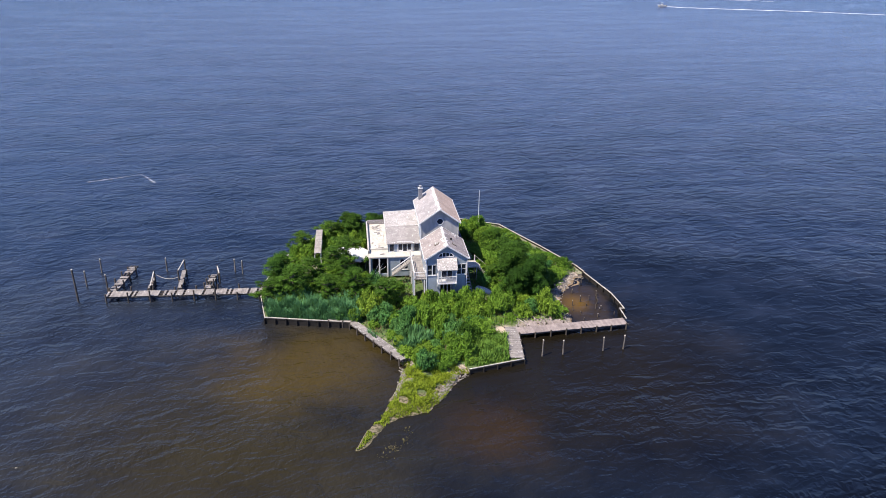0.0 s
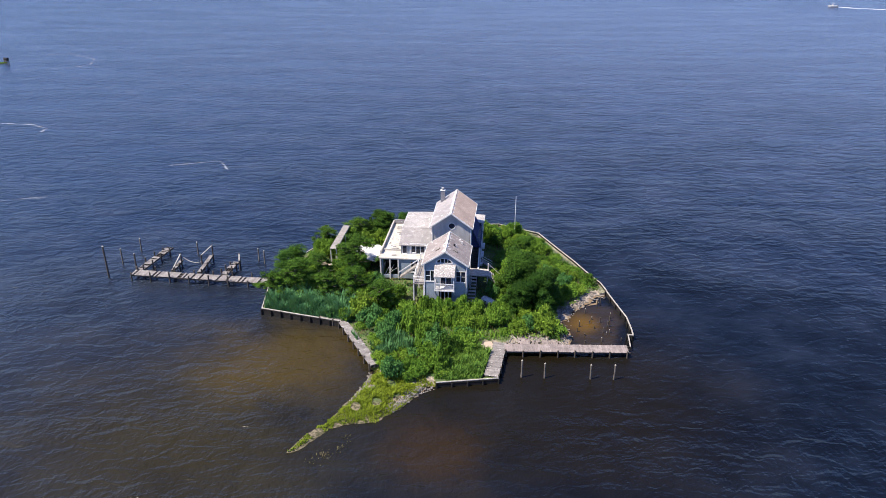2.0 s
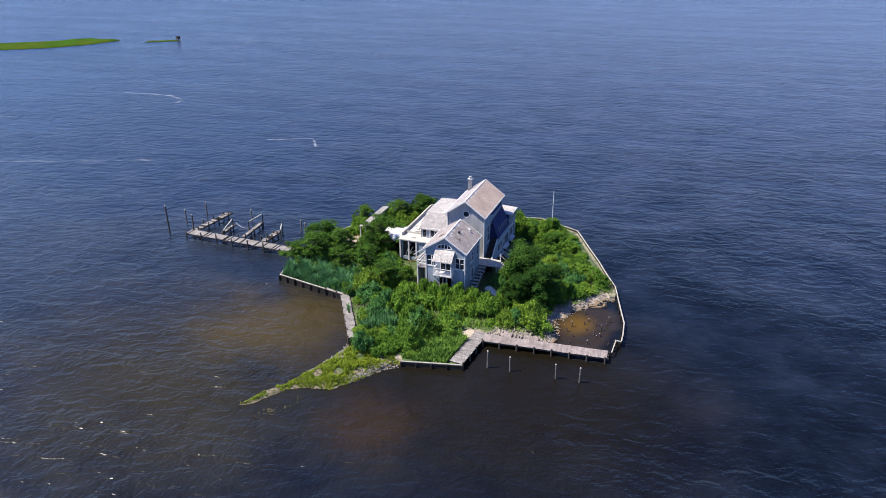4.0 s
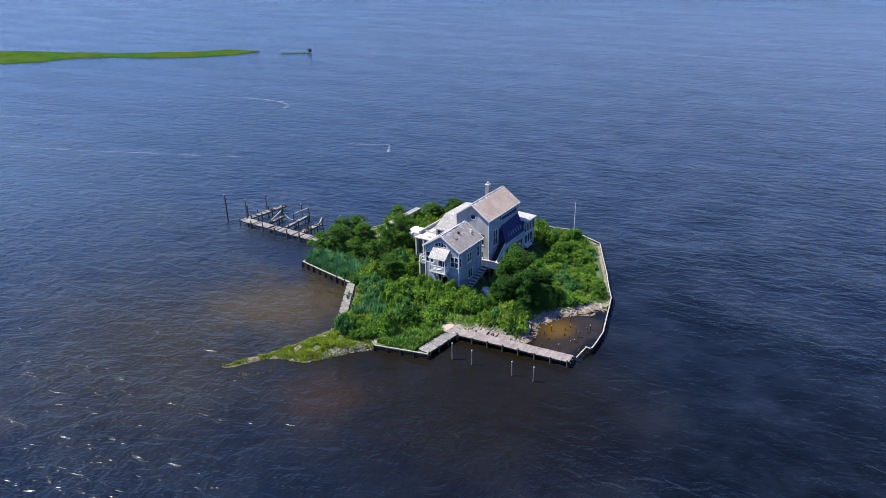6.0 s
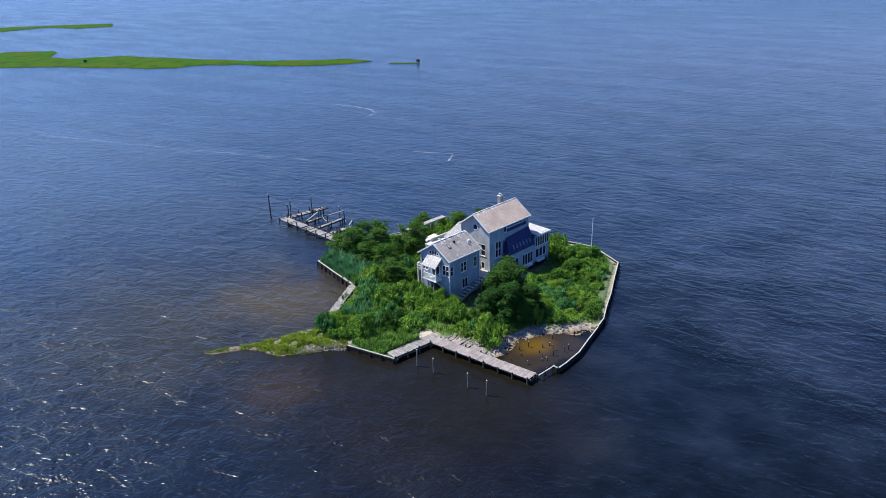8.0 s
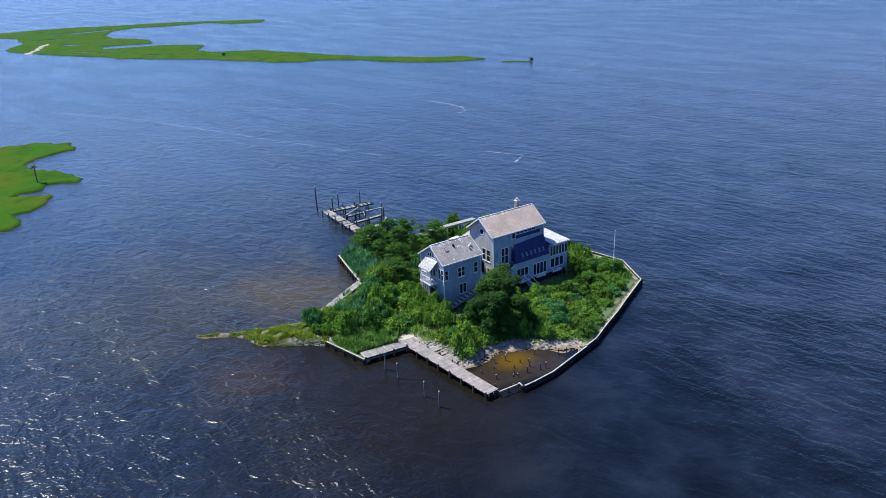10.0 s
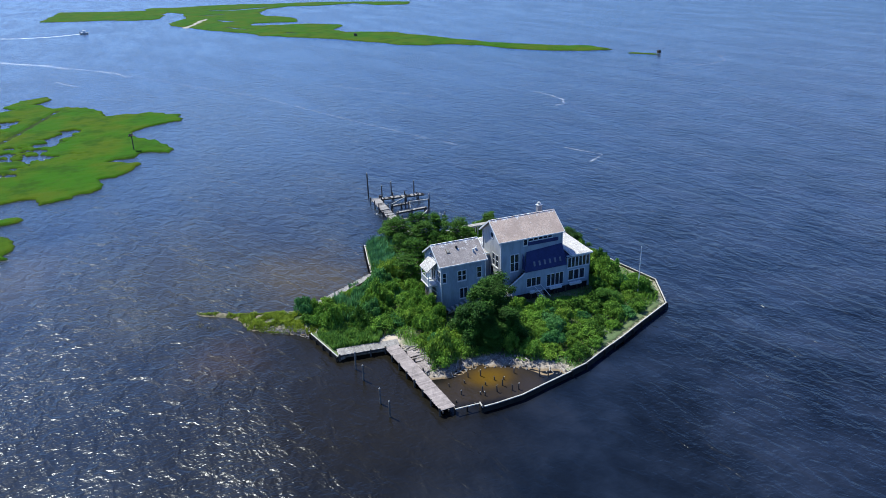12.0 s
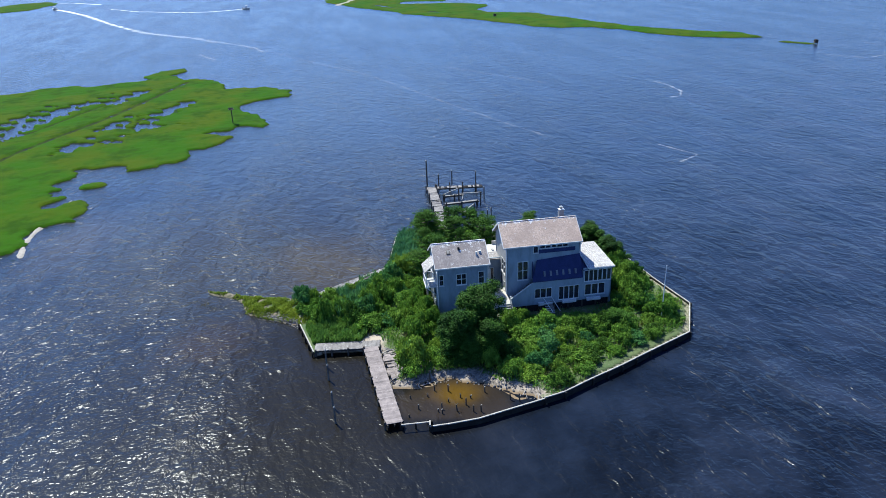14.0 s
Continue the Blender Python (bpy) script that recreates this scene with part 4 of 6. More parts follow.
for w in band_hi:
    window(east(EU + 0.02), *w, 1, 0, "white-framed porch window", 0.05)
for w in band_lo:
    window(east(EU + 0.02), *w, 1, 0, "white-framed porch window", 0.06)
wall(north(23.5), rect(-2.9, EU + 0.02, 0.9, 6.4), [rect(-2 + 1.2 * k, -1.1 + 1.2 * k, 2.4, 4.2) for k in range(5)])
for k in range(5):
    window(north(23.5), -2 + 1.2 * k, -1.1 + 1.2 * k, 2.4, 4.2, 1, 1)
wall(west(-2.9), rect(19.5, 23.5, 0.9, 6.4))
wall(south(19.56), rect(2.95, EU, 5.2, 6.1), th=0.1)
part("floor_slab", box(bmesh.new(), -2.7, 4.0, 19.6, 23.3, 4.1, 4.3), M_DARK, house)
roof([(4.42, 20.2, 6.56), (4.42, 23.8, 6.48), (-3.1, 23.6, 6.92), (-3.1, 20.6, 6.98)], 0.16, M_ROOF_PALE, "nearly flat porch roof bleached white")
roof([(4.25, 19.5, 6.2), (4.25, 20.3, 6.2), (-3.0, 20.7, 6.5), (-3.0, 19.5, 6.5)], 0.10, M_SCREEN, "navy-blue flat strip beside the porch roof")
trim_beam((4.44, 20.2, 6.44), (4.44, 23.82, 6.36), 0.06, 0.18)
trim_beam((4.44, 23.83, 6.36), (-3.1, 23.63, 6.8), 0.06, 0.18)
trim_beam((4.44, 20.17, 6.46), (-3.1, 20.57, 6.88), 0.06, 0.18)

# Terrace rooms on the other side, with a white roof terrace over them.
TV0, TV1, TU = 9.35, 23.3, -11.1
wall(south(TV0), rect(TU + 0.3, -2.9, 1.0, 4.3), [rect(-10.6, -8.3, 1.5, 4.1), rect(-6.2, -5.0, 2.2, 3.9)])
window(south(TV0), -6.2, -5.0, 2.2, 3.9, 2, 0)
for x in (TU + 0.12, -9.5, -8.2):
    part("porch_post", box(bmesh.new(), x - 0.1, x + 0.1, TV0 - 0.17, TV0 + 0.03, 0.9, 4.3), M_TRIM, house, "white porch post")
for x0, x1, z1 in ((-10.4, -9.3, 3.7), (-9.9, -8.9, 3.2), (-10.2, -8.5, 2.6)):
    part("leaning_board", beam(bmesh.new(), (x0, TV0 + 0.5, 1.3), (x1, TV0 + 0.25, z1), 0.16, 0.05), M_TRIM, house, "loose white board leaning in the opening")
wall(west(TU), rect(TV0, TV1, 1.0, 4.3), [rect(12.0, 14.5, 1.6, 3.7), rect(17.0, 18.5, 2.2, 3.7)])
wall(north(TV1), rect(TU, -2.9, 1.0, 4.3))
# Near-black backing, added so the open room in front of it stays dark.
part("interior_wall", box(bmesh.new(), TU + 0.3, -3.1, 12.4, 12.5, 1.0, 4.2), M_DARK, house)
part("terrace_floor", box(bmesh.new(), TU - 0.12, -2.9, TV0 - 0.2, TV1 + 0.1, 4.3, 4.46), M_TERRACE, house, "bleached roof terrace strewn with debris")
part("parapet", box(bmesh.new(), TU - 0.12, TU + 0.1, 10.6, TV1 + 0.1, 4.46, 5.0), M_TERRACE, house)
part("parapet", box(bmesh.new(), TU + 0.1, -7.9, TV1 - 0.12, TV1 + 0.1, 4.46, 5.2), M_ROOF_GREY, house)
part("parapet", box(bmesh.new(), TU + 0.1, -7.2, 11.9, 12.05, 4.46, 4.75), M_TERRACE, house)
for k in range(26):
    u, v = rng.uniform(-10.6, -8.6), rng.uniform(9.6, 22.5)
    a, w = rng.uniform(0, 3.14), rng.uniform(0.3, 1.1)
    part("debris", beam(bmesh.new(), (u, v, 4.5), (u + w * math.cos(a), v + w * math.sin(a), 4.52 + rng.uniform(0, 0.12)), rng.uniform(0.08, 0.3), 0.06), (M_TIMBER, M_TRIM, M_ROOF_GREY)[k % 3], house)

# Upper rooms behind the terrace: mansard slope in front, flat bleached roof.
holes_t = [rect(-7.75, -7.1, 4.55, 6.1), rect(-6.35, -5.75, 4.75, 5.85), rect(-5.62, -5.02, 4.55, 5.85), rect(-4.9, -4.35, 4.75, 5.85), rect(-3.85, -3.1, 4.5, 5.9)]
wall(south(11.0), rect(-8.0, -2.9, 4.3, 6.1), holes_t)
for h in holes_t:
    window(south(11.0), h[0][0], h[1][0], h[0][1], h[2][1], 1, 0, "white-framed terrace window", 0.07)
part("casing", sheet(bmesh.new(), rect(-6.6, -4.1, 4.4, 6.25), [rect(-6.45, -4.25, 4.55, 6.0)], south(11.0), 0.0, 0.12), M_TRIM, house)
wall(west(-8.0), [(11.0, 4.3), (21.2, 4.3), (21.2, 7.3), (14.3, 7.3), (11.0, 6.05)], [rect(12.0, 13.2, 4.55, 6.1)])
window(west(-8.0), 12.0, 13.2, 4.55, 6.1, 2, 0)
wall(north(21.2), rect(-8.0, -2.9, 4.3, 7.3))
part("floor_slab", box(bmesh.new(), -7.8, -3.1, 13.2, 13.3, 4.5, 7.0), M_DARK, house)
roof([(-8.25, 10.7, 6.05), (-2.9, 10.7, 6.05), (-2.9, 14.3, 7.5), (-8.25, 14.3, 7.5)], 0.14, M_ROOF_GREY, "grey shingle mansard slope")
roof([(-8.25, 14.3, 7.5), (-2.9, 14.3, 7.62), (-2.9, 21.5, 7.62), (-8.25, 21.5, 7.4)], 0.2, M_ROOF_PALE, "flat roof bleached white, broken edges")
trim_beam((-8.28, 14.3, 7.4), (-8.28, 21.5, 7.3), 0.06, 0.22)

# Side deck and stair between terrace and wing.
deck = part("side_deck", box(bmesh.new(), -4.75, -2.98, 0.9, 9.3, 4.32, 4.46), M_DECK, house, "sagging grey side deck on posts")
for x, y in ((-4.65, 1.0), (-4.65, 3.8), (-4.65, 6.6), (-4.65, 9.1), (-3.2, 1.0)):
    part("post", box(bmesh.new(), x - 0.08, x + 0.08, y - 0.08, y + 0.08, 0.9, 5.45 if x < -4 else 4.32), M_TRIM, deck)
for z in (4.95, 5.42):
    part("rail", box(bmesh.new(), -4.69, -4.61, 1.0, 6.6, z, z + 0.07), M_TRIM, deck)
    part("rail", box(bmesh.new(), -4.65, -3.0, 0.96, 1.04, z, z + 0.07), M_TRIM, deck)
part("skirt_panel", box(bmesh.new(), -4.74, -4.70, 1.1, 3.7, 1.1, 4.3), M_SIDING, deck, "loose grey board panel")
stair = part("side_stair", beam(bmesh.new(), (-4.8, 6.9, 4.4), (-7.6, 6.9, 2.2), 0.06, 0.22), M_TIMBER, house, "grey side stair with a white handrail")
part("string", beam(bmesh.new(), (-4.8, 8.0, 4.4), (-7.6, 8.0, 2.2), 0.06, 0.22), M_TIMBER, stair)
part("handrail", beam(bmesh.new(), (-4.3, 6.9, 5.75), (-7.7, 6.9, 3.2), 0.14, 0.12), M_TRIM, stair)
for k in range(10):
    x, z = -4.95 - 0.28 * k, 4.3 - 0.215 * k
    part("tread", box(bmesh.new(), x - 0.14, x + 0.14, 6.9, 8.0, z - 0.04, z), M_TIMBER, stair)

# Landing and steps at the corner between wing and main block.
# Landing and treads take the pale cap colour to stand in for sunlight.
land = part("landing", box(bmesh.new(), -0.85, 5.85, 6.98, 9.4, 3.05, 3.2), M_CAP, house, "pale timber landing between the two blocks")
for x in (3.2, 5.7):
    for y in (7.1, 9.3):
        part("post", box(bmesh.new(), x - 0.07, x + 0.07, y - 0.07, y + 0.07, 0.8, 4.2 if x > 4 and y > 8 else 3.05), M_TRIM, land)
for k in range(8):
    part("tread", box(bmesh.new(), 5.85 + 0.24 * k, 6.1 + 0.24 * k, 7.3, 9.2, 2.95 - 0.21 * k, 3.0 - 0.21 * k), M_CAP, land)
for y in (7.25, 9.25):
    part("string", beam(bmesh.new(), (5.85, y, 2.9), (7.75, y, 1.2), 0.06, 0.22), M_TIMBER, land)
part("handrail", beam(bmesh.new(), (5.75, 9.25, 4.1), (7.75, 9.25, 2.3), 0.06, 0.06), M_CAP, land)
part("newel", box(bmesh.new(), 7.7, 7.8, 9.2, 9.3, 0.8, 2.4), M_TRIM, land)
sst = part("lower_stair", beam(bmesh.new(), (4.15, 6.9, 3.1), (4.15, 0.6, 1.2), 0.06, 0.26), M_TIMBER, house, "broken grey stair along the wing")
for k in range(9):
    part("tread", box(bmesh.new(), 3.1, 4.15, 6.2 - 0.68 * k, 6.6 - 0.68 * k, 2.98 - 0.2 * k, 3.06 - 0.2 * k), M_CAP, sst)

# ---- bulkheads, piers and dock ----
def bulkhead(pts, top, label, posts=2.4, cap=0.14, group="bulkheads round the islet", gapped=False, fill=None):
    """A sheet-piled timber wall: planks between piles, with a bleached cap."""
    o = thing("bulkhead", Matrix.Identity(4), label, "bulkhead", group, "structure")
    for (ax, ay), (bx, by) in zip(pts, pts[1:]):
        part("cap", beam(bmesh.new(), (ax, ay, top), (bx, by, top), cap, 0.10), M_CAP, o)
        if not gapped:
            part("boards", beam(bmesh.new(), (ax, ay, top / 2 - 0.4), (bx, by, top / 2 - 0.4), 0.10, top + 0.7), M_WET, o)
            part("waler", beam(bmesh.new(), (ax, ay, top - 0.22), (bx, by, top - 0.22), 0.16, 0.14), M_WET, o)
        if fill:
            nx, ny = -(by - ay), bx - ax
            nl = math.hypot(nx, ny)
            nx, ny = nx / nl * 0.56, ny / nl * 0.56
            if not inside(np.array([(ax + bx) / 2 + nx]), np.array([(ay + by) / 2 + ny]), OUTLINE)[0]:
                nx, ny = -nx, -ny
            part("earth_fill", beam(bmesh.new(), (ax + nx, ay + ny, fill - 0.4), (bx + nx, by + ny, fill - 0.4), 1.0, 0.8), M_GROUND, o, "sandy earth behind the boards")
        ln = math.hypot(bx - ax, by - ay)
        n = max(1, int(ln / posts))
        for k in range(n + 1):
            f = k / n
            nx, ny = (by - ay) / ln * 0.2, -(bx - ax) / ln * 0.2
            x, y = ax + (bx - ax) * f, ay + (by - ay) * f
            r = 0.11 + rng.uniform(-0.02, 0.02)
            part("pile", rod(bmesh.new(), (x + nx, y + ny, -1.3), (x + nx, y + ny, top + rng.uniform(-0.12, 0.05)), r, r * 0.9, 8), M_WET, o)
    return o


bulkhead(WALL_E[::-1], 0.86, "weathered timber bulkhead with a bleached cap", 2.2, fill=0.52)
bulkhead(WALL_W[2:], 0.9, "overgrown timber bulkhead", 2.6, fill=0.8)
bulkhead([(-18.85, 96.4), (-12.6, 95.9), (-6.6, 95.5)], 1.0, "dark timber bulkhead with a bleached cap", 1.5, fill=0.82)
bulkhead([(10.0, 84.4), (17.2, 87.1)], 0.72, "low timber bulkhead beside the pier", 1.6, fill=0.62)
bulkhead([(29.3, 113.9), (30.9, 109.9), (32.3, 106.5), (33.0, 103.3), (33.3, 101.3)], 0.74, "timber bulkhead enclosing the lagoon", 1.5, 0.16)
bulkhead([(32.6, 101.3), (32.9, 98.3)], 0.80, "gapped timber bulkhead closing the lagoon", 1.4, gapped=True)
bulkhead([(33.3, 101.3), (32.5, 101.3)], 0.88, "short return of the bulkhead", 0.7)


def planked(name, a, b, width, z, label, category, pitch=0.30, missing=0.0, mat=None, side=1, posts=2.2, tops=0.25, deep=True, ragged=0.08):
    """A plank deck on piles: a and b are the ends of one edge, the planks lie across on its left (side 1) or right."""
    a, b = Vector((*a, 0)), Vector((*b, 0))
    ln = (b - a).length
    d = (b - a) / ln
    s = Vector((-d.y, d.x, 0)) * side
    o = thing(name, Matrix.Translation(((a + b) / 2 + s * width / 2).to_3d()), label, category, "piers and docks")
    off = -((a + b) / 2 + s * width / 2)
    for q in (0.08, 0.5, 0.92):
        p0, p1 = a + s * width * q + off, b + s * width * q + off
        part("stringer", beam(bmesh.new(), (p0.x, p0.y, z - 0.19), (p1.x, p1.y, z - 0.19), 0.12, 0.26), M_PILE, o)
    shapes = []
    for k in range(5):
        me_bm = bmesh.new()
        box(me_bm, -pitch * 0.487, pitch * 0.487, -width / 2 - rng.uniform(0, ragged), width / 2 + rng.uniform(0, ragged), -0.05, 0.0)
        for v in me_bm.verts:
            v.co.z += rng.normal(0, 0.008)
        me2 = bpy.data.meshes.new("plank")
        me_bm.to_mesh(me2)
        me_bm.free()
        me2.materials.append(mat or M_DECK)
        shapes.append(me2)
    ang = math.atan2(d.y, d.x)
    n = int(ln / pitch)
    for k in range(n):
        if rng.uniform() < missing:
            continue
        c = a + d * (k + 0.5) * pitch + s * width / 2 + off
        pl = new("plank", shapes[int(rng.integers(5))])
        pl.parent = o
        pl.matrix_basis = Matrix.Translation((c.x, c.y, z + rng.uniform(-0.01, 0.012))) @ Matrix.Rotation(ang + rng.normal(0, 0.012 + 0.05 * missing), 4, "Z")
    for k in range(int(ln / posts) + 1):
        for q in (-0.04, 1.04):
            c = a + d * min(k * posts + 0.15, ln - 0.1) + s * width * q + off
            top = z + (tops * rng.uniform(0.3, 1.0) if q < 0 or tops > 0.5 else -0.05)
            part("post", rod(bmesh.new(), (c.x, c.y, -1.4), (c.x + rng.normal(0, 0.02), c.y + rng.normal(0, 0.02), top), 0.13, 0.115, 9), M_PILE, o)
    return o


planked("pier", (17.0, 93.3), (32.95, 96.75), 1.75, 0.84, "long weathered plank pier along the lagoon", "pier", 0.26, 0.0, M_DECK_RED, 1, 2.25)
planked("pier", (17.15, 87.2), (16.95, 95.3), 1.75, 0.84, "short grey plank pier beside the grass", "pier", 0.26, 0.0, M_DECK, 1, 2.0)
planked("boardwalk", (18.4, 95.75), (24.0, 96.95), 1.8, 0.62, "collapsed plank decking strewn over the beach", "boardwalk", 0.27, 0.28, M_DECK_RED, 1, 2.6, 0.5, True, 0.5)
planked("boardwalk", (-6.7, 95.3), (1.15, 85.75), 1.15, 0.95, "narrow bleached boardwalk along the bulkhead", "boardwalk", 0.28, 0.0, M_DECK, 1, 2.0)
planked("boardwalk", (-9.8, 95.75), (-6.4, 95.5), 1.0, 1.0, "short bleached boardwalk on the bulkhead", "boardwalk", 0.28, 0.0, M_DECK, 1, 2.0)
planked("dock", (-43.9, 101.7), (-20.9, 103.9), 1.75, 1.0, "broken grey dock spine reaching from the islet", "dock", 0.32, 0.22, M_DECK, 1, 3.2, 0.9)
planked("dock", (-44.1, 103.6), (-44.4, 112.9), 1.15, 1.0, "ruined finger dock with missing planks", "dock", 0.32, 0.36, M_DECK, -1, 2.6, 0.9)
planked("dock", (-33.6, 105.2), (-35.0, 111.6), 0.55, 1.0, "narrow plank finger dock over water", "dock", 0.34, 0.08, M_DECK, 1, 3.0, 0.5)
planked("dock", (-38.2, 105.0), (-39.0, 108.9), 0.45, 0.95, "narrow broken finger dock", "dock", 0.34, 0.2, M_DECK, 1, 2.0, 0.5)
planked("dock", (-29.2, 105.4), (-29.6, 110.2), 0.95, 0.95, "collapsed finger dock with gaps", "dock", 0.34, 0.5, M_DECK, 1, 1.7, 1.0)


def timber_frame(pts, label):
    """A boat-lift frame: uprights and a raised beam."""
    o = thing("boat_lift", Matrix.Identity(4), label, "boat lift", "boat lifts at the dock")
    for (x, y, z) in pts:
        part("upright", rod(bmesh.new(), (x, y, -1.3), (x + 0.03, y, z + 0.15), 0.12, 0.11, 9), M_PILE, o)
    for p, q in zip(pts, pts[1:]):
        part("crossbeam", beam(bmesh.new(), p, q, 0.16, 0.2), M_CAP, o)
    return o


timber_frame([(-34.9, 107.8, 2.5), (-35.3, 111.9, 2.45)], "raised boat-lift beam with pale top")
timber_frame([(-38.3, 104.9, 1.2), (-38.7, 107.9, 2.3)], "sloping fallen boat-lift beam")
timber_frame([(-29.5, 110.3, 2.3), (-28.9, 109.0, 1.6)], "broken pale boat-lift frame")
o = thing("sling_rope", Matrix.Identity(4), "pale rope sagging between dock timbers", "rope")
bm = bmesh.new()
for k in range(8):
    f0, f1 = k / 8, (k + 1) / 8
    sag = lambda f: 1.35 - 0.9 * (1 - (2 * f - 1) ** 2) * 0.6
    rod(bm, (-38.8 + 3.8 * f0, 108.8 - 0.6 * f0, sag(f0)), (-38.8 + 3.8 * f1, 108.8 - 0.6 * f1, sag(f1)), 0.05, 0.05, 6)
part("rope", bm, M_CAP, o)


def mooring_post(x, y, top, r=0.14, lean=0.0, label="weathered mooring post standing in the bay", group="mooring posts"):
    o = thing("mooring_post", Matrix.Translation((x, y, 0)), label, "post", group)
    part("shaft", rod(bmesh.new(), (0, 0, -1.6), (lean, lean * 0.4, top), r, r * 0.85, 10, 0.008, 4), M_PILE if top > 3 else M_POST, o)
    part("cap", rod(bmesh.new(), (lean, lean * 0.4, top), (lean, lean * 0.4, top + 0.14), r * 1.0, 0.03, 10), M_CAP, o, "bleached pointed cap")
    return o


for x, y, top, lean in ((19.8, 89.0, 2.45, 0.0), (22.64, 89.55, 2.1, -0.05), (28.22, 90.64, 2.05, -0.08), (31.0, 91.17, 2.1, 0.05)):
    mooring_post(x, y, top, 0.12, lean)
mooring_post(-48.03, 101.9, 5.3, 0.16, -0.1, "tall dark piling off the dock")
mooring_post(-49.1, 107.0, 2.6, 0.14, 0.0, "dark piling off the dock")
mooring_post(-48.9, 111.9, 2.4, 0.14, 0.05, "dark piling off the dock")
mooring_post(-44.5, 104.2, 3.4, 0.14, 0.0, "dark piling at the dock's corner")
mooring_post(-27.6, 113.2, 2.2, 0.13, 0.0, "dark piling near the islet")
mooring_post(-26.2, 112.4, 2.3, 0.13, 0.04, "dark piling near the islet")
mooring_post(-38.6, 112.8, 2.4, 0.13, 0.0, "dark piling beside the boat lifts")

# Upturned dinghy, flagpole, canopy, raised walk.
o = thing("dinghy", Matrix.Translation((12.7, 106.3, float(ground_z(np.array([12.7]), np.array([106.3]))[0]) + 0.02)) @ Matrix.Rotation(radians(-35), 4, "Z"), "cream upturned dinghy lying in the weeds", "dinghy")
bm = bmesh.new()
rings = []
for k in range(9):
    f = k / 8
    half_w, top = 0.72 * math.cos((f - 0.3) * 1.55) * (1.0 if f < 0.85 else 0.75), 0.62 * (1 - 0.55 * max(0, f - 0.4) ** 1.5)
    rings.append([bm.verts.new((-1.3 + 2.6 * f, half_w * math.cos(math.pi * q / 8), top * math.sin(math.pi * q / 8) ** 0.7)) for q in range(9)])
for p, q in zip(rings, rings[1:]):
    for i in range(8):
        bm.faces.new((p[i], p[i + 1], q[i + 1], q[i]))
bm.faces.new(rings[0])
bm.faces.new(rings[-1])
part("hull", bm, M_WHITE, o)
part("keel", beam(bmesh.new(), (-1.25, 0, 0.63), (0.9, 0, 0.56), 0.07, 0.08), M_TRIM, o)
for q in (-1, 1):
    part("gunwale", beam(bmesh.new(), (-1.28, q * 0.66, 0.03), (0.5, q * 0.72, 0.03), 0.07, 0.07), M_TIMBER, o)

o = thing("flagpole", Matrix.Translation((12.6, 131.75, 0)), "bare white flagpole at the bulkhead", "flagpole")
part("pole", rod(bmesh.new(), (0, 0, 0.6), (0, 0.1, 8.25), 0.075, 0.05, 10), M_TRIM, o)
part("foot", rod(bmesh.new(), (0, 0, 0.5), (0, 0, 1.1), 0.16, 0.12, 10), M_TIMBER, o)

hm = HOUSE
c = hm @ Vector((-13.7, 15.2, 0))
o = thing("canopy", Matrix.Translation((c.x, c.y, 0)) @ Matrix.Rotation(radians(7.6), 4, "Z") @ Matrix.Rotation(radians(6), 4, "Y"), "collapsing white fabric garden canopy on posts", "canopy")
bm = bmesh.new()
ringv = []
for i in range(6):
    rr = 2.9 * math.sin(math.pi / 2 * i / 5)
    zz = 2.55 + 0.7 * math.cos(math.pi / 2 * i / 5)
    ring = []
    for k in range(20 if i else 0):
        a = 6.2832 * k / 20
        r1 = rr * (1 + 0.07 * math.cos(5 * a) * i / 5 + rng.uniform(-0.03, 0.03))
        ring.append(bm.verts.new((r1 * math.cos(a), r1 * math.sin(a), zz + rng.normal(0, 0.05) - (0.22 * max(0.0, math.cos(5 * a + 0.6)) if i >= 4 else 0.0))))
    ringv.append(ring if i else [bm.verts.new((0, 0, zz))])
for k in range(20):
    bm.faces.new((ringv[0][0], ringv[1][k], ringv[1][(k + 1) % 20]))
    for i in range(1, 5):
        bm.faces.new((ringv[i][k], ringv[i + 1][k], ringv[i + 1][(k + 1) % 20], ringv[i][(k + 1) % 20]))
cn = part("fabric", bm, M_WHITE, o)
sol = cn.modifiers.new("thickness", "SOLIDIFY")
sol.thickness = 0.04
for k in range(6):
    a = 6.2832 * k / 6 + 0.3
    part("post", rod(bmesh.new(), (2.7 * math.cos(a), 2.7 * math.sin(a), 0.7), (2.7 * math.cos(a), 2.7 * math.sin(a), 2.85), 0.06, 0.05, 8), M_TRIM, o)

o = thing("raised_walk", HOUSE @ Matrix.Translation((-19.2, 17.3, 0)), "raised grey plank walk on tall posts among trees", "walkway")
for k in range(34):
    part("plank", box(bmesh.new(), -0.55, 0.55, -4.9 + k * 0.29, -4.64 + k * 0.29, 4.1, 4.16), M_TIMBER, o)
for x in (-0.48, 0.48):
    part("stringer", box(bmesh.new(), x - 0.06, x + 0.06, -4.9, 4.95, 3.86, 4.1), M_TIMBER, o)
    for y in (-4.6, -1.5, 1.7, 4.7):
        part("post", box(bmesh.new(), x - 0.06, x + 0.06, y - 0.06, y + 0.06, 0.6, 3.9), M_TRIM, o)

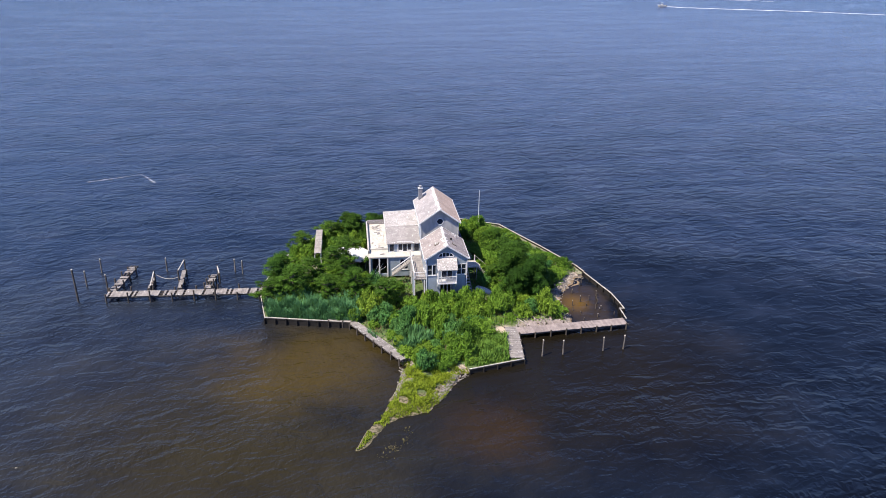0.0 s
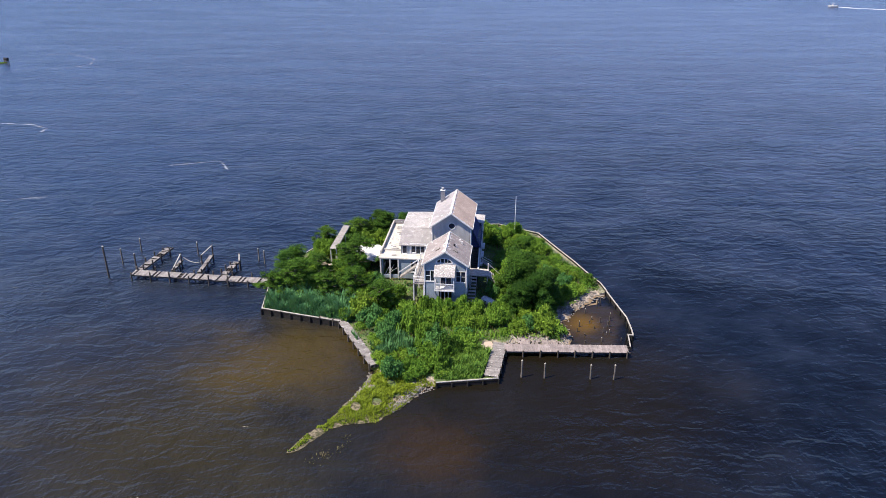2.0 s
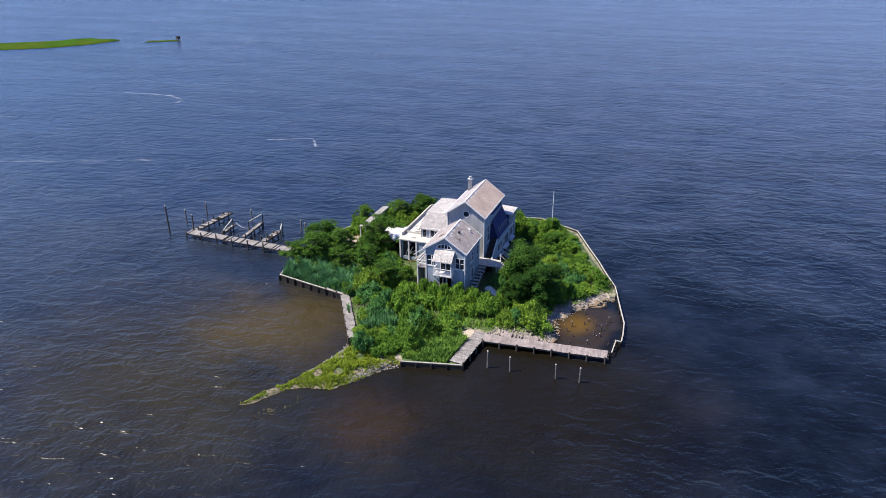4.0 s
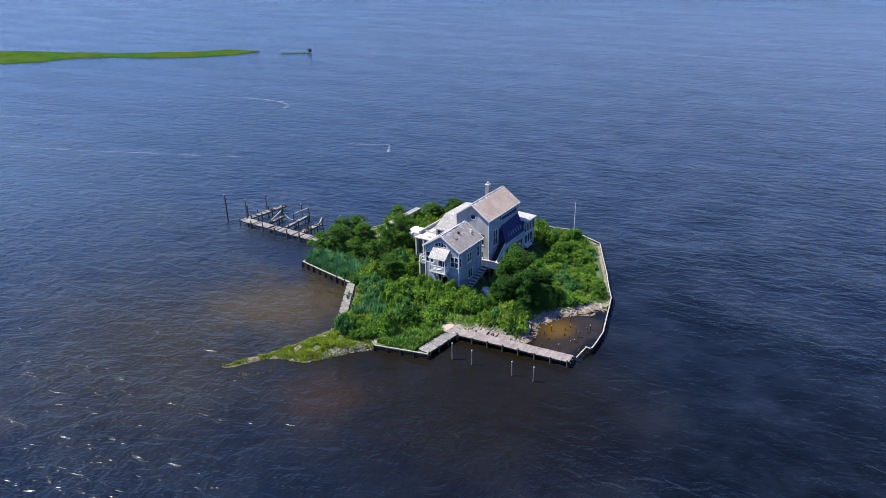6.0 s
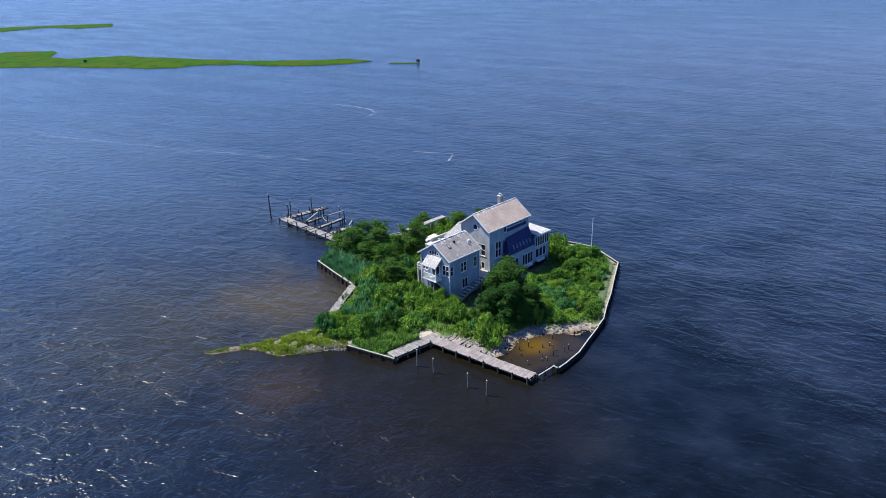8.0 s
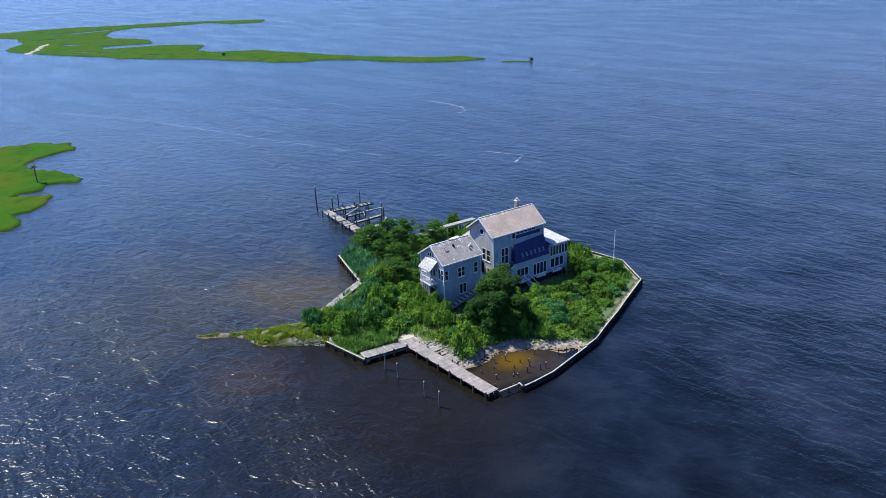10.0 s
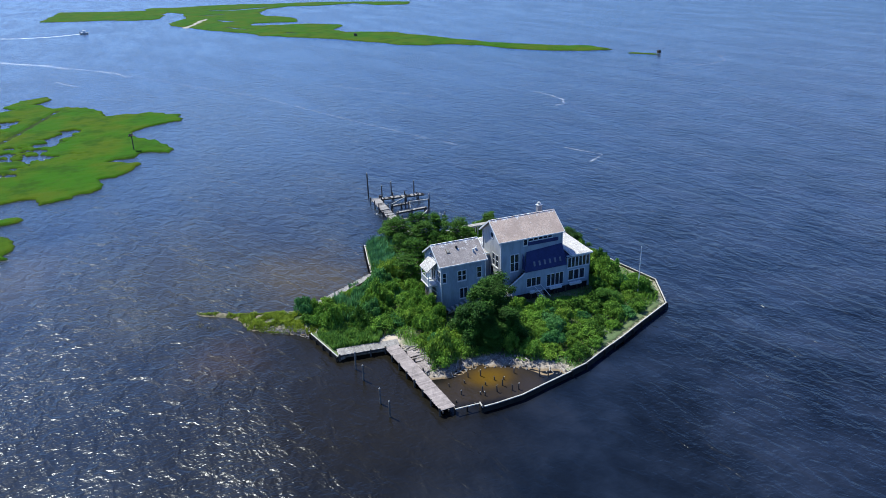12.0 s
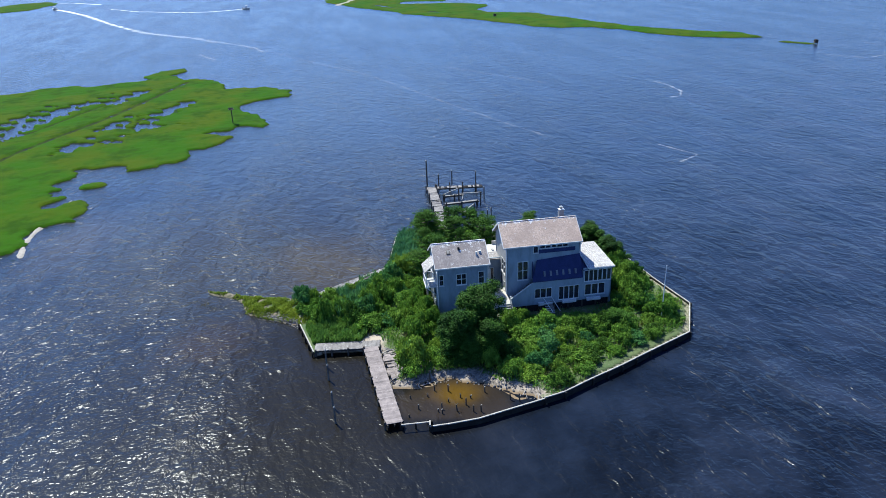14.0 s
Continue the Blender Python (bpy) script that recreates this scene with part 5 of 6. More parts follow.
# ---- plants ----
def quads(centres, normals, size, spread, r):
    """Leaves: a small folded-free quad at each centre, turned about a normal that wanders by spread."""
    n = len(centres)
    nm = normals + r.normal(0, spread, (n, 3))
    nm /= np.linalg.norm(nm, axis=1, keepdims=True) + 1e-9
    ref = r.normal(0, 1, (n, 3))
    t = np.cross(nm, ref)
    t /= np.linalg.norm(t, axis=1, keepdims=True) + 1e-9
    s = np.cross(nm, t)
    ln = size * r.uniform(0.6, 1.35, (n, 1))
    wd = ln * r.uniform(0.45, 0.75, (n, 1))
    v = np.stack([centres - t * ln, centres - s * wd * 0.9, centres + t * ln, centres + s * wd * 0.9], 1).reshape(-1, 3)
    return v, np.arange(4 * n).reshape(-1, 4)


# A ragged twenty-sided kernel, added unseen inside each lobe to block light.
bm = bmesh.new()
bmesh.ops.create_icosphere(bm, subdivisions=1, radius=1.0)
ICO_V = np.array([v.co[:] for v in bm.verts])
ICO_F = [[v.index for v in f.verts] for f in bm.faces]
bm.free()


def lobes_cloud(lobes, per, size, spread, r, skin=(0.52, 1.14)):
    """Leaves over the skins of several rounded lobes."""
    cs, ns = [], []
    for cx, cy, cz, rx, ry, rz in lobes:
        k = int(per * (rx * ry + rx * rz + ry * rz) / 3)
        d = r.normal(0, 1, (k, 3))
        d /= np.linalg.norm(d, axis=1, keepdims=True)
        d[:, 2] = np.where(d[:, 2] < -0.35, -d[:, 2], d[:, 2])
        rad = r.uniform(*skin, (k, 1)) * (1 + 0.16 * np.sin(d[:, :1] * 7 + cx * 9) * np.cos(d[:, 1:2] * 8 + cy * 7))
        cs.append(np.array([cx, cy, cz]) + d * rad * [rx, ry, rz])
        ns.append(d)
    cs, ns = np.concatenate(cs), np.concatenate(ns)
    v, f = quads(cs, ns + [0, 0, 0.35], size, spread, r)
    faces, vs = f.tolist(), [v]
    # The added kernels stop light passing through, so the lobes shade themselves.
    for k, (cx, cy, cz, rx, ry, rz) in enumerate(lobes):
        at = len(v) + 12 * k
        vs.append(ICO_V * r.uniform(0.5, 0.66, (12, 1)) * [rx, ry, rz] + [cx, cy, cz])
        faces += [[at + i for i in t] for t in ICO_F]
    return np.concatenate(vs), faces


def shrub_mesh(seed, tall, leaf):
    r = np.random.default_rng(seed)
    lobes = [(0, 0, 0.38 * tall, 0.85, 0.85, 0.42 * tall)]
    for k in range(int(r.integers(15, 21))):
        a, d = r.uniform(0, 6.283), 1.05 * math.sqrt(r.uniform(0.02, 1.0))
        q = r.uniform(0.20, 0.40)
        lobes.append((d * math.cos(a), d * math.sin(a), (0.72 - 0.42 * d * d * 0.9) * tall * r.uniform(0.75, 1.2), q, q * r.uniform(0.8, 1.2), q * r.uniform(0.55, 0.95)))
    v, f = lobes_cloud(lobes, 1050, leaf, 0.75, r)
    v[:, 2] = np.maximum(v[:, 2], -0.1)
    return mesh_arrays("shrub", v.tolist(), f)


def tree_parts(seed, high, wide, flat, bare, leaf, per=300):
    """A wind-shaped tree: tapered trunk with limbs as one part, and a crown of separate leafy pads."""
    r = np.random.default_rng(seed)
    bm = bmesh.new()
    tip = Vector((r.normal(0, 0.3), r.normal(0, 0.3), high * 0.82))
    mid = Vector((r.normal(0, 0.18), r.normal(0, 0.18), high * 0.4))
    rod(bm, (0, 0, -0.4), mid, 0.20, 0.15, 9)
    rod(bm, mid, tip, 0.15, 0.05, 8)
    pads = [(tip.x, tip.y, high * 0.86, wide * 0.34, wide * 0.34, high * 0.13)]
    n = 19
    # Central pad, added to keep sunlight from passing through the crown.
    core = 0.30 if bare > 0.1 else 0.52
    pads.append((0, 0, high * (0.36 + 0.3 * bare), wide * core, wide * core, high * (0.34 - 0.4 * bare)))
    for k in range(n):
        f = bare + (0.95 - bare) * (k + 0.5) / n
        base = Vector((0, 0, 0)).lerp(mid, f / 0.49) if f < 0.49 else mid.lerp(tip, min(1, (f - 0.49) / 0.4))
        a = k * 2.4 + r.uniform(-0.4, 0.4)
        reach = wide * (0.95 - 0.55 * max(0, f - bare) / (1 - bare)) * r.uniform(0.6, 1.05)
        end = Vector((base.x + reach * math.cos(a), base.y + reach * math.sin(a), base.z + reach * r.uniform(0.0, 0.35)))
        knee = base.lerp(end, 0.5) + Vector((0, 0, -0.1 * reach))
        rod(bm, base, knee, 0.075, 0.05, 6)
        rod(bm, knee, end, 0.05, 0.02, 6)
        for q in ((0.5, 0.75, 1.0) if bare > 0.1 else (0.4, 0.55, 0.7, 0.85, 1.0)):
            c = base.lerp(end, q)
            s = wide * (r.uniform(0.07, 0.22) if bare > 0.1 else r.uniform(0.12, 0.30))
            pads.append((c.x + r.normal(0, 0.36), c.y + r.normal(0, 0.36), c.z + r.uniform(-0.2, 0.5), s, s * r.uniform(0.8, 1.2), s * flat))
    me_t = bpy.data.meshes.new("trunk")
    bmesh.ops.recalc_face_normals(bm, faces=bm.faces)
    bm.to_mesh(me_t)
    bm.free()
    me_t.materials.append(M_BARK)
    v, f = lobes_cloud(pads, per, leaf, 0.8, r, (0.45, 1.32) if bare > 0.1 else (0.52, 1.14))
    return me_t, mesh_arrays("crown", v.tolist(), f)


# Each tree: place, height, crown's half width, kind of needle, lean.
TREE_KINDS = {
    "pine": [tree_parts(100 + k, 6.0, 2.6, 0.5, 0.34, 0.078, 1150) for k in range(3)],
    "cedar": [tree_parts(120 + k, 6.0, 2.5, 1.15, 0.05, 0.078, 1350) for k in range(3)],
}


def tree(kind, k, x, y, high, wide, mat, turn, label):
    me_t, me_c = TREE_KINDS[kind][k % 3]
    me_c = me_c.copy()
    me_c.materials.clear()
    me_c.materials.append(mat)
    z = float(ground_z(np.array([x]), np.array([y]))[0])
    m = Matrix.Translation((x, y, z - 0.05)) @ Matrix.Rotation(turn, 4, "Z") @ Matrix.Diagonal((wide / 2.4, wide / 2.4, high / 6.0, 1))
    o = thing("tree", m, label, "tree", "trees on the islet")
    link_mesh("trunk", me_t, None, o)
    link_mesh("crown", me_c, None, o)
    return o


DARK_L, PINE_L = "dense dark evergreen tree at the beach", "wind-shaped green pine among shrubs"
for i, (kind, x, y, high, wide, dark) in enumerate((
        ("cedar", 17.6, 107.6, 7.9, 3.7, 1), ("cedar", 19.6, 105.6, 6.4, 3.1, 1), ("cedar", 20.2, 108.6, 5.6, 2.8, 1), ("cedar", 17.2, 104.2, 5.0, 2.3, 1), ("cedar", 21.2, 106.8, 4.2, 2.2, 1), ("cedar", 15.2, 125.6, 2.9, 2.1, 0), ("cedar", 14.6, 109.2, 3.4, 2.0, 0),
        ("pine", -9.6, 110.1, 7.2, 3.4, 0), ("pine", -16.0, 102.2, 6.2, 3.4, 0), ("pine", -19.0, 106.0, 5.2, 2.9, 0), ("pine", -19.0, 109.6, 5.0, 2.6, 0),
        ("pine", -13.2, 106.0, 5.4, 3.0, 0), ("pine", -17.6, 118.6, 4.4, 2.5, 0), ("cedar", -10.2, 127.0, 4.6, 2.9, 1), ("cedar", -6.0, 129.2, 3.8, 2.6, 1), ("pine", -13.6, 124.5, 4.2, 2.7, 0), ("pine", -19.3, 100.8, 4.4, 2.5, 0),
        ("pine", -1.8, 101.0, 5.0, 2.9, 0), ("pine", -6.8, 102.6, 5.4, 2.7, 0), ("pine", -10.3, 101.6, 5.0, 2.4, 0), ("pine", -8.6, 106.4, 5.4, 1.5, 0), ("pine", -11.6, 112.6, 4.6, 2.2, 0))):
    tree(kind, i, x, y, high, wide, M_PINE_SHADE if dark else M_PINE, i * 1.3, DARK_L if dark else PINE_L)

# Shrubs: more or less everywhere that is not built on.
SHRUBS = [shrub_mesh(200 + k, 0.95, 0.075) for k in range(6)]
SHRUB_VARIANTS = {}


def shrub_of(k, mat):
    if (k, mat.name) not in SHRUB_VARIANTS:
        me3 = SHRUBS[k].copy()
        me3.materials.append(mat)
        SHRUB_VARIANTS[(k, mat.name)] = me3
    return SHRUB_VARIANTS[(k, mat.name)]


inv_house = HOUSE.inverted()


def free_ground(x, y):
    p = inv_house @ Vector((x, y, 0))
    built = (-12.2 < p.x < 6.4 and 8.6 < p.y < 25) or (-5.6 < p.x < 3.6 and -0.7 < p.y < 9) or (3.5 < p.x < 7.6 and 6.2 < p.y < 9.8) or (2.5 < p.x < 5 and -0.5 < p.y < 7)
    path = (-9 < p.x < -4 and 4 < p.y < 9) or math.hypot(x + 15.7, y - 113.4) < 2.6
    return not (built or path or math.hypot(x - 12.7, y - 105.6) < 2.4)


r4 = np.random.default_rng(44)
gx, gy = np.meshgrid(np.arange(-21, 30, 2.05), np.arange(84, 137, 2.05))
gx, gy = gx.ravel() + r4.uniform(-0.9, 0.9, gx.size), gy.ravel() + r4.uniform(-0.9, 0.9, gy.size)
gz, ge = ground_z(gx, gy), seg_dist(gx, gy, OUTLINE, True)
ok = inside(gx, gy, OUTLINE) & (gz > 0.55) & (ge > 0.8) & (seg_dist(gx, gy, WALL_E, False) > 1.7) & (np.hypot(gx - 15.0, gy - 94.2) > 2.2) & ~((gx > 10.5) & (gy < 93.5)) & ~((gx < -7.5) & (gy < 98.8) & (r4.uniform(0, 1, gx.size) < 0.3)) & ~((gx > 13.5) & (gx < 17.6) & (gy < 97.2))
for x, y, z, edge in zip(gx[ok], gy[ok], gz[ok], ge[ok]):
    if not free_ground(x, y):
        continue
    p = inv_house @ Vector((x, y, 0))
    east_side = x > 11 and y > 110
    fore = -5 < p.x < 5.5 and -5.0 < p.y < 0
    wide = r4.uniform(0.75, 1.75) * min(1.0, 0.5 + edge / 6)
    high = wide * (0.7 + 1.15 * r4.uniform() ** 1.5) * ((0.6 if p.x < 7.5 else 1.2) if east_side else 1.6)
    if x < -7 and y < 99:
        high = r4.uniform(1.2, 2.4)
    if fore:
        high = r4.uniform(2.3, 3.0)
    blue = (-7 < x < 9 and y < 99) or (x < -7 and y < 103)
    mat = M_LEAF_BLUE if r4.uniform() < (0.22 if blue else 0.07) else (M_LEAF, M_LEAF, M_LEAF_SUN, M_PINE, M_LEAF)[int(r4.integers(5))]
    ob = new("shrub", shrub_of(int(r4.integers(6)), mat))
    ob.matrix_world = Matrix.Translation((x, y, z - 0.1)) @ Matrix.Rotation(r4.uniform(0, 6.28), 4, "Z") @ Matrix.Diagonal((wide, wide, high, 1))
    tagged(ob, {"bluish_leaves": "grey-green dense rounded shrub", "shrub_leaves": "bright green dense rounded shrub", "pine_needles": "dark green dense bushy shrub", "sunny_leaves": "yellow-green loose leafy shrub"}[mat.name], "shrub", "shrubs on the islet")


for u, v, wd, hh in ((-2.6, -1.5, 1.0, 3.0), (-0.9, -2.2, 1.0, 2.9), (0.7, -2.3, 1.05, 3.0), (2.4, -1.5, 1.0, 3.1), (4.7, -0.9, 0.9, 2.4), (8.6, 5.6, 1.0, 2.0), (8.9, 8.3, 1.2, 2.2), (6.3, 10.8, 0.9, 1.5)):
    p = HOUSE @ Vector((u, v, 0))
    ob = new("shrub", shrub_of(int(r4.integers(6)), M_LEAF))
    ob.matrix_world = Matrix.Translation((p.x, p.y, 1.2)) @ Matrix.Rotation(r4.uniform(0, 6.28), 4, "Z") @ Matrix.Diagonal((wd, wd, hh, 1))
    tagged(ob, "tall green shrub against the house wall", "shrub", "shrubs on the islet")


def thicket(n, seed, mat, label, keep):
    """Low tangled growth that fills the ground between the shrubs."""
    r = np.random.default_rng(seed)
    x, y = r.uniform(-21, 29, n), r.uniform(84, 136, n)
    z = ground_z(x, y)
    e = seg_dist(x, y, OUTLINE, True)
    hgt = (0.32 + 0.22 * np.sin(x * 1.1 + 0.7 * np.sin(y)) * np.sin(y * 1.3 + 1.0) + 0.15 * np.sin(x * 2.9 + y * 2.3)) * np.clip(e / 2.5, 0.2, 1.0)
    hx = (x - 6.9) * 0.9912 + (y - 102.26) * 0.1323
    hy = -(x - 6.9) * 0.1323 + (y - 102.26) * 0.9912
    built = ((hx > -11.6) & (hx < 5.2) & (hy > 9) & (hy < 24)) | ((hx > -5) & (hx < 4.3) & (hy > 0) & (hy < 9.2)) | ((hx > 3) & (hx < 7.6) & (hy > 6.9) & (hy < 9.5))
    ok = inside(x, y, OUTLINE) & (np.hypot(x + 15.7, y - 113.4) > 2.0) & (seg_dist(x, y, WALL_E, False) > 1.1 + 0.8 * np.sin(x * 1.3 + y * 0.7)) & (np.hypot(x - 15.0, y - 94.2) > 1.4) & (z > 0.5) & (e > 0.5) & ~built & keep(x, y) & ~((x > 15.0) & (x < 17.6) & (y < 97))
    c = np.stack([x, y, z + np.maximum(hgt, 0.1) * r.uniform(0.5, 1.0, n)], 1)[ok]
    v, f = quads(c, np.tile([0, 0, 1.0], (len(c), 1)), 0.14, 0.9, r)
    return tagged(link_mesh("undergrowth", mesh_arrays("undergrowth", v.tolist(), f.tolist()), mat), label, "undergrowth", kind="stuff")


thicket(45000, 71, M_LEAF, "tangled bright green undergrowth between the shrubs", lambda x, y: (np.sin(x * 0.35) + np.sin(y * 0.31 + 2) > -0.5) | (x > 10))
thicket(30000, 72, M_LEAF_BLUE, "tangled grey-green undergrowth", lambda x, y: np.sin(x * 0.35) + np.sin(y * 0.31 + 2) < 0.2)


def blades(name, places, tall, wide, lean, mat, label, seed):
    """Upright blades, each two tapering quads that bend over."""
    r = np.random.default_rng(seed)
    n = len(places)
    a = r.uniform(0, 6.283, n)
    d = np.stack([np.cos(a), np.sin(a), np.zeros(n)], 1)
    s = np.stack([-np.sin(a), np.cos(a), np.zeros(n)], 1)
    edge = seg_dist(places[:, 0], places[:, 1], OUTLINE, True)
    h = (tall * r.uniform(0.55, 1.15, n) * np.clip(0.5 + edge / 3.5, 0.5, 1.0) * (0.8 + 0.3 * np.sin(places[:, 0] * 1.9) * np.sin(places[:, 1] * 2.3)))[:, None]
    w = wide * r.uniform(0.6, 1.3, (n, 1))
    b = h * lean * r.uniform(0.3, 1.2, (n, 1))
    up = np.array([0, 0, 1.0])
    mid, top = places + up * h * 0.6 + d * b * 0.35, places + up * h + d * b
    v = np.stack([places - s * w, places + s * w, mid - s * w, mid + s * w, top - s * w * 0.25, top + s * w * 0.25], 1).reshape(-1, 3)
    i = np.arange(n)[:, None] * 6
    f = np.concatenate([i + [0, 1, 3, 2], i + [2, 3, 5, 4]])
    me5 = mesh_arrays(name, v.tolist(), f.tolist())
    return tagged(link_mesh(name, me5, mat), label, "grass", kind="stuff")


def scatter(n, x0, x1, y0, y1, seed, keep):
    r = np.random.default_rng(seed)
    x, y = r.uniform(x0, x1, n), r.uniform(y0, y1, n)
    z = ground_z(x, y)
    ok = inside(x, y, OUTLINE) & keep(x, y, z) & (seg_dist(x, y, WALL_E, False) > 1.0 + 0.8 * np.sin(x * 1.3 + y * 0.7)) & (np.hypot(x - 15.0, y - 94.2) > 1.3)
    return np.stack([x, y, z - 0.03], 1)[ok]


blades("reeds", scatter(24000, -20.0, -5.5, 95.8, 101.4, 1, lambda x, y, z: (y < 100.2 + 0.9 * np.sin(x * 1.3))), 2.3, 0.055, 0.45, M_REED, "dense blue-green reed bed behind the bulkhead", 2)
blades("reeds", scatter(9000, -4, 9, 87, 96, 3, lambda x, y, z: (z > 0.6) & (np.sin(x * 0.8) + np.sin(y * 0.9 + 1) > 0.1)), 1.9, 0.055, 0.35, M_REED, "tall reeds among the front shrubs", 4)
blades("grass", scatter(7000, 9.5, 15.2, 84.6, 93.5, 5, lambda x, y, z: z > 0.35), 1.1, 0.05, 0.45, M_GRASS, "tall bright grass beside the pier", 6)
blades("grass", scatter(20000, -21, 29, 84, 136, 7, lambda x, y, z: (z > 0.66) & ~((x > 15.2) & (x < 17.4) & (y < 96))), 0.75, 0.05, 0.6, M_GRASS, "rough grass over the islet", 8)
blades("cordgrass", scatter(42000, -4, 10, 67, 86.5, 9, lambda x, y, z: (z > -0.04) & (np.sin(x * 2.1 + y * 1.3) + np.sin(y * 1.7 - x) > np.where(y > 75, -1.05, -0.5))), 0.46, 0.05, 0.8, M_SPIT, "yellow-green cordgrass on the spit", 10)

r6 = np.random.default_rng(66)
tufts = np.concatenate([np.stack([r6.normal(x, 0.42, n), r6.normal(y, 0.38, n), np.full(n, -0.06)], 1) for x, y, n in ((1.5, 69.5, 70), (2.7, 71.0, 30), (2.9, 72.5, 24), (0.3, 67.9, 24))])
blades("cordgrass", tufts, 0.2, 0.04, 0.9, M_DRY, "drowned tufts of cordgrass beside the spit", 15)
blades("grass", scatter(16000, 6, 29, 96, 136, 11, lambda x, y, z: (z > 0.6) & (np.sin(x * 0.9 + 1) + np.sin(y * 0.8) > -0.9) & ~((x < 14.5) & (y > 100) & (y < 127))), 1.25, 0.035, 0.5, M_LEAF, "tall wispy green weeds among the shrubs", 12)
blades("grass", scatter(22000, -20, 29, 84, 136, 13, lambda x, y, z: (z > 0.45) & (z < 1.25) & (np.sin(x * 1.4) + np.sin(y * 1.2 + 2) > 0.0) & ~((x > 14.8) & (x < 17.6) & (y < 97))), 0.8, 0.03, 0.6, M_DRY, "dry straw-coloured stems along the shores", 14)

# ---- stones, stumps and driftwood ----
def stone_mesh(seed):
    r = np.random.default_rng(seed)
    bm = bmesh.new()
    bmesh.ops.create_icosphere(bm, subdivisions=1, radius=1.0)
    for v in bm.verts:
        v.co *= r.uniform(0.7, 1.15)
        v.co.z *= 0.65
    me6 = bpy.data.meshes.new("stone")
    bm.to_mesh(me6)
    bm.free()
    me6.materials.append(M_ROCK)
    return me6


STONES = [stone_mesh(300 + k) for k in range(5)]
r5 = np.random.default_rng(55)


def riprap(line, n, spread, label):
    o = thing("riprap", Matrix.Identity(4), label, "stones")
    pts = np.array(line)
    s = np.r_[0, np.cumsum(np.hypot(*np.diff(pts, axis=0).T))]
    for k in range(n):
        t = r5.uniform(0, s[-1])
        x, y = np.interp(t, s, pts[:, 0]) + r5.normal(0, spread), np.interp(t, s, pts[:, 1]) + r5.normal(0, spread)
        z = max(float(ground_z(np.array([x]), np.array([y]))[0]), -0.1)
        q = r5.uniform(0.07, 0.22)
        st = new("stone", STONES[int(r5.integers(5))])
        st.parent = o
        st.matrix_basis = Matrix.Translation((x, y, z + q * 0.2)) @ Euler(r5.uniform(0, 6.28, 3).tolist()).to_matrix().to_4x4() @ Matrix.Diagonal((q, q * r5.uniform(0.7, 1.2), q, 1))
    return o


riprap([(1.3, 85.2), (1.6, 83.7), (1.3, 80.8), (0.9, 78.6)], 150, 0.2, "pale stones heaped along the spit")
riprap([(9.6, 84.2), (8.0, 83.0), (7.0, 80.8), (6.4, 79.4), (5.6, 78.4)], 210, 0.3, "grey stones heaped along the spit")
riprap([(19.0, 96.6), (23.4, 97.6), (24.2, 100.0), (23.2, 102.4), (23.3, 105.0), (23.6, 107.3), (25.2, 109.6), (27.2, 112.2)], 290, 0.6, "pale stones and rubble at the lagoon beach")


def log(x, y, a, ln, r, z=None, label="bleached driftwood log on the beach"):
    o = thing("driftwood", Matrix.Translation((x, y, max(0.05, float(ground_z(np.array([x]), np.array([y]))[0])) + r * 0.6)) @ Matrix.Rotation(a, 4, "Z"), label, "log", "driftwood on the beach")
    part("trunk", rod(bmesh.new(), (-ln / 2, 0, 0), (ln / 2, 0, 0.05), r, r * 0.6, 8, 0.05, 4), M_DRIFT, o)
    return o


for k in range(38):
    t = r5.uniform(0, 1)
    i = int(t * 8.99)
    (ax, ay), (bx, by) = BEACH[i], BEACH[i + 1] if i + 1 < len(BEACH) else BEACH[i]
    f = r5.uniform()
    log(ax + (bx - ax) * f - r5.uniform(0.2, 2.2), ay + (by - ay) * f - r5.uniform(-0.4, 0.8), r5.uniform(-0.9, 0.6), r5.uniform(0.5, 2.2), r5.uniform(0.035, 0.10))
for k in range(5):
    log(17.2 + 0.7 * k + r5.normal(0, 0.3), 97.3 + 0.55 * k + r5.normal(0, 0.4), 1.9 + r5.normal(0, 0.3), r5.uniform(1.8, 3.2), 0.10)
for k in range(19):
    x, y = r5.uniform(25.6, 31.8), r5.uniform(98.8, 110.5)
    if x + 0.4 * (y - 98) > 34.5:
        continue
    o = thing("stump", Matrix.Translation((x, y, 0)), "old dark piling stump in the lagoon", "stump", "stumps in the lagoon")
    hh = r5.uniform(0.2, 0.9)
    part("shaft", rod(bmesh.new(), (0, 0, -0.8), (r5.normal(0, 0.06), r5.normal(0, 0.06), hh), 0.09, 0.07, 8), M_PILE, o)
    part("top", rod(bmesh.new(), (0, 0, hh - 0.02), (0, 0, hh + 0.05), 0.08, 0.05, 8), M_CAP if k % 3 == 0 else M_PILE, o)

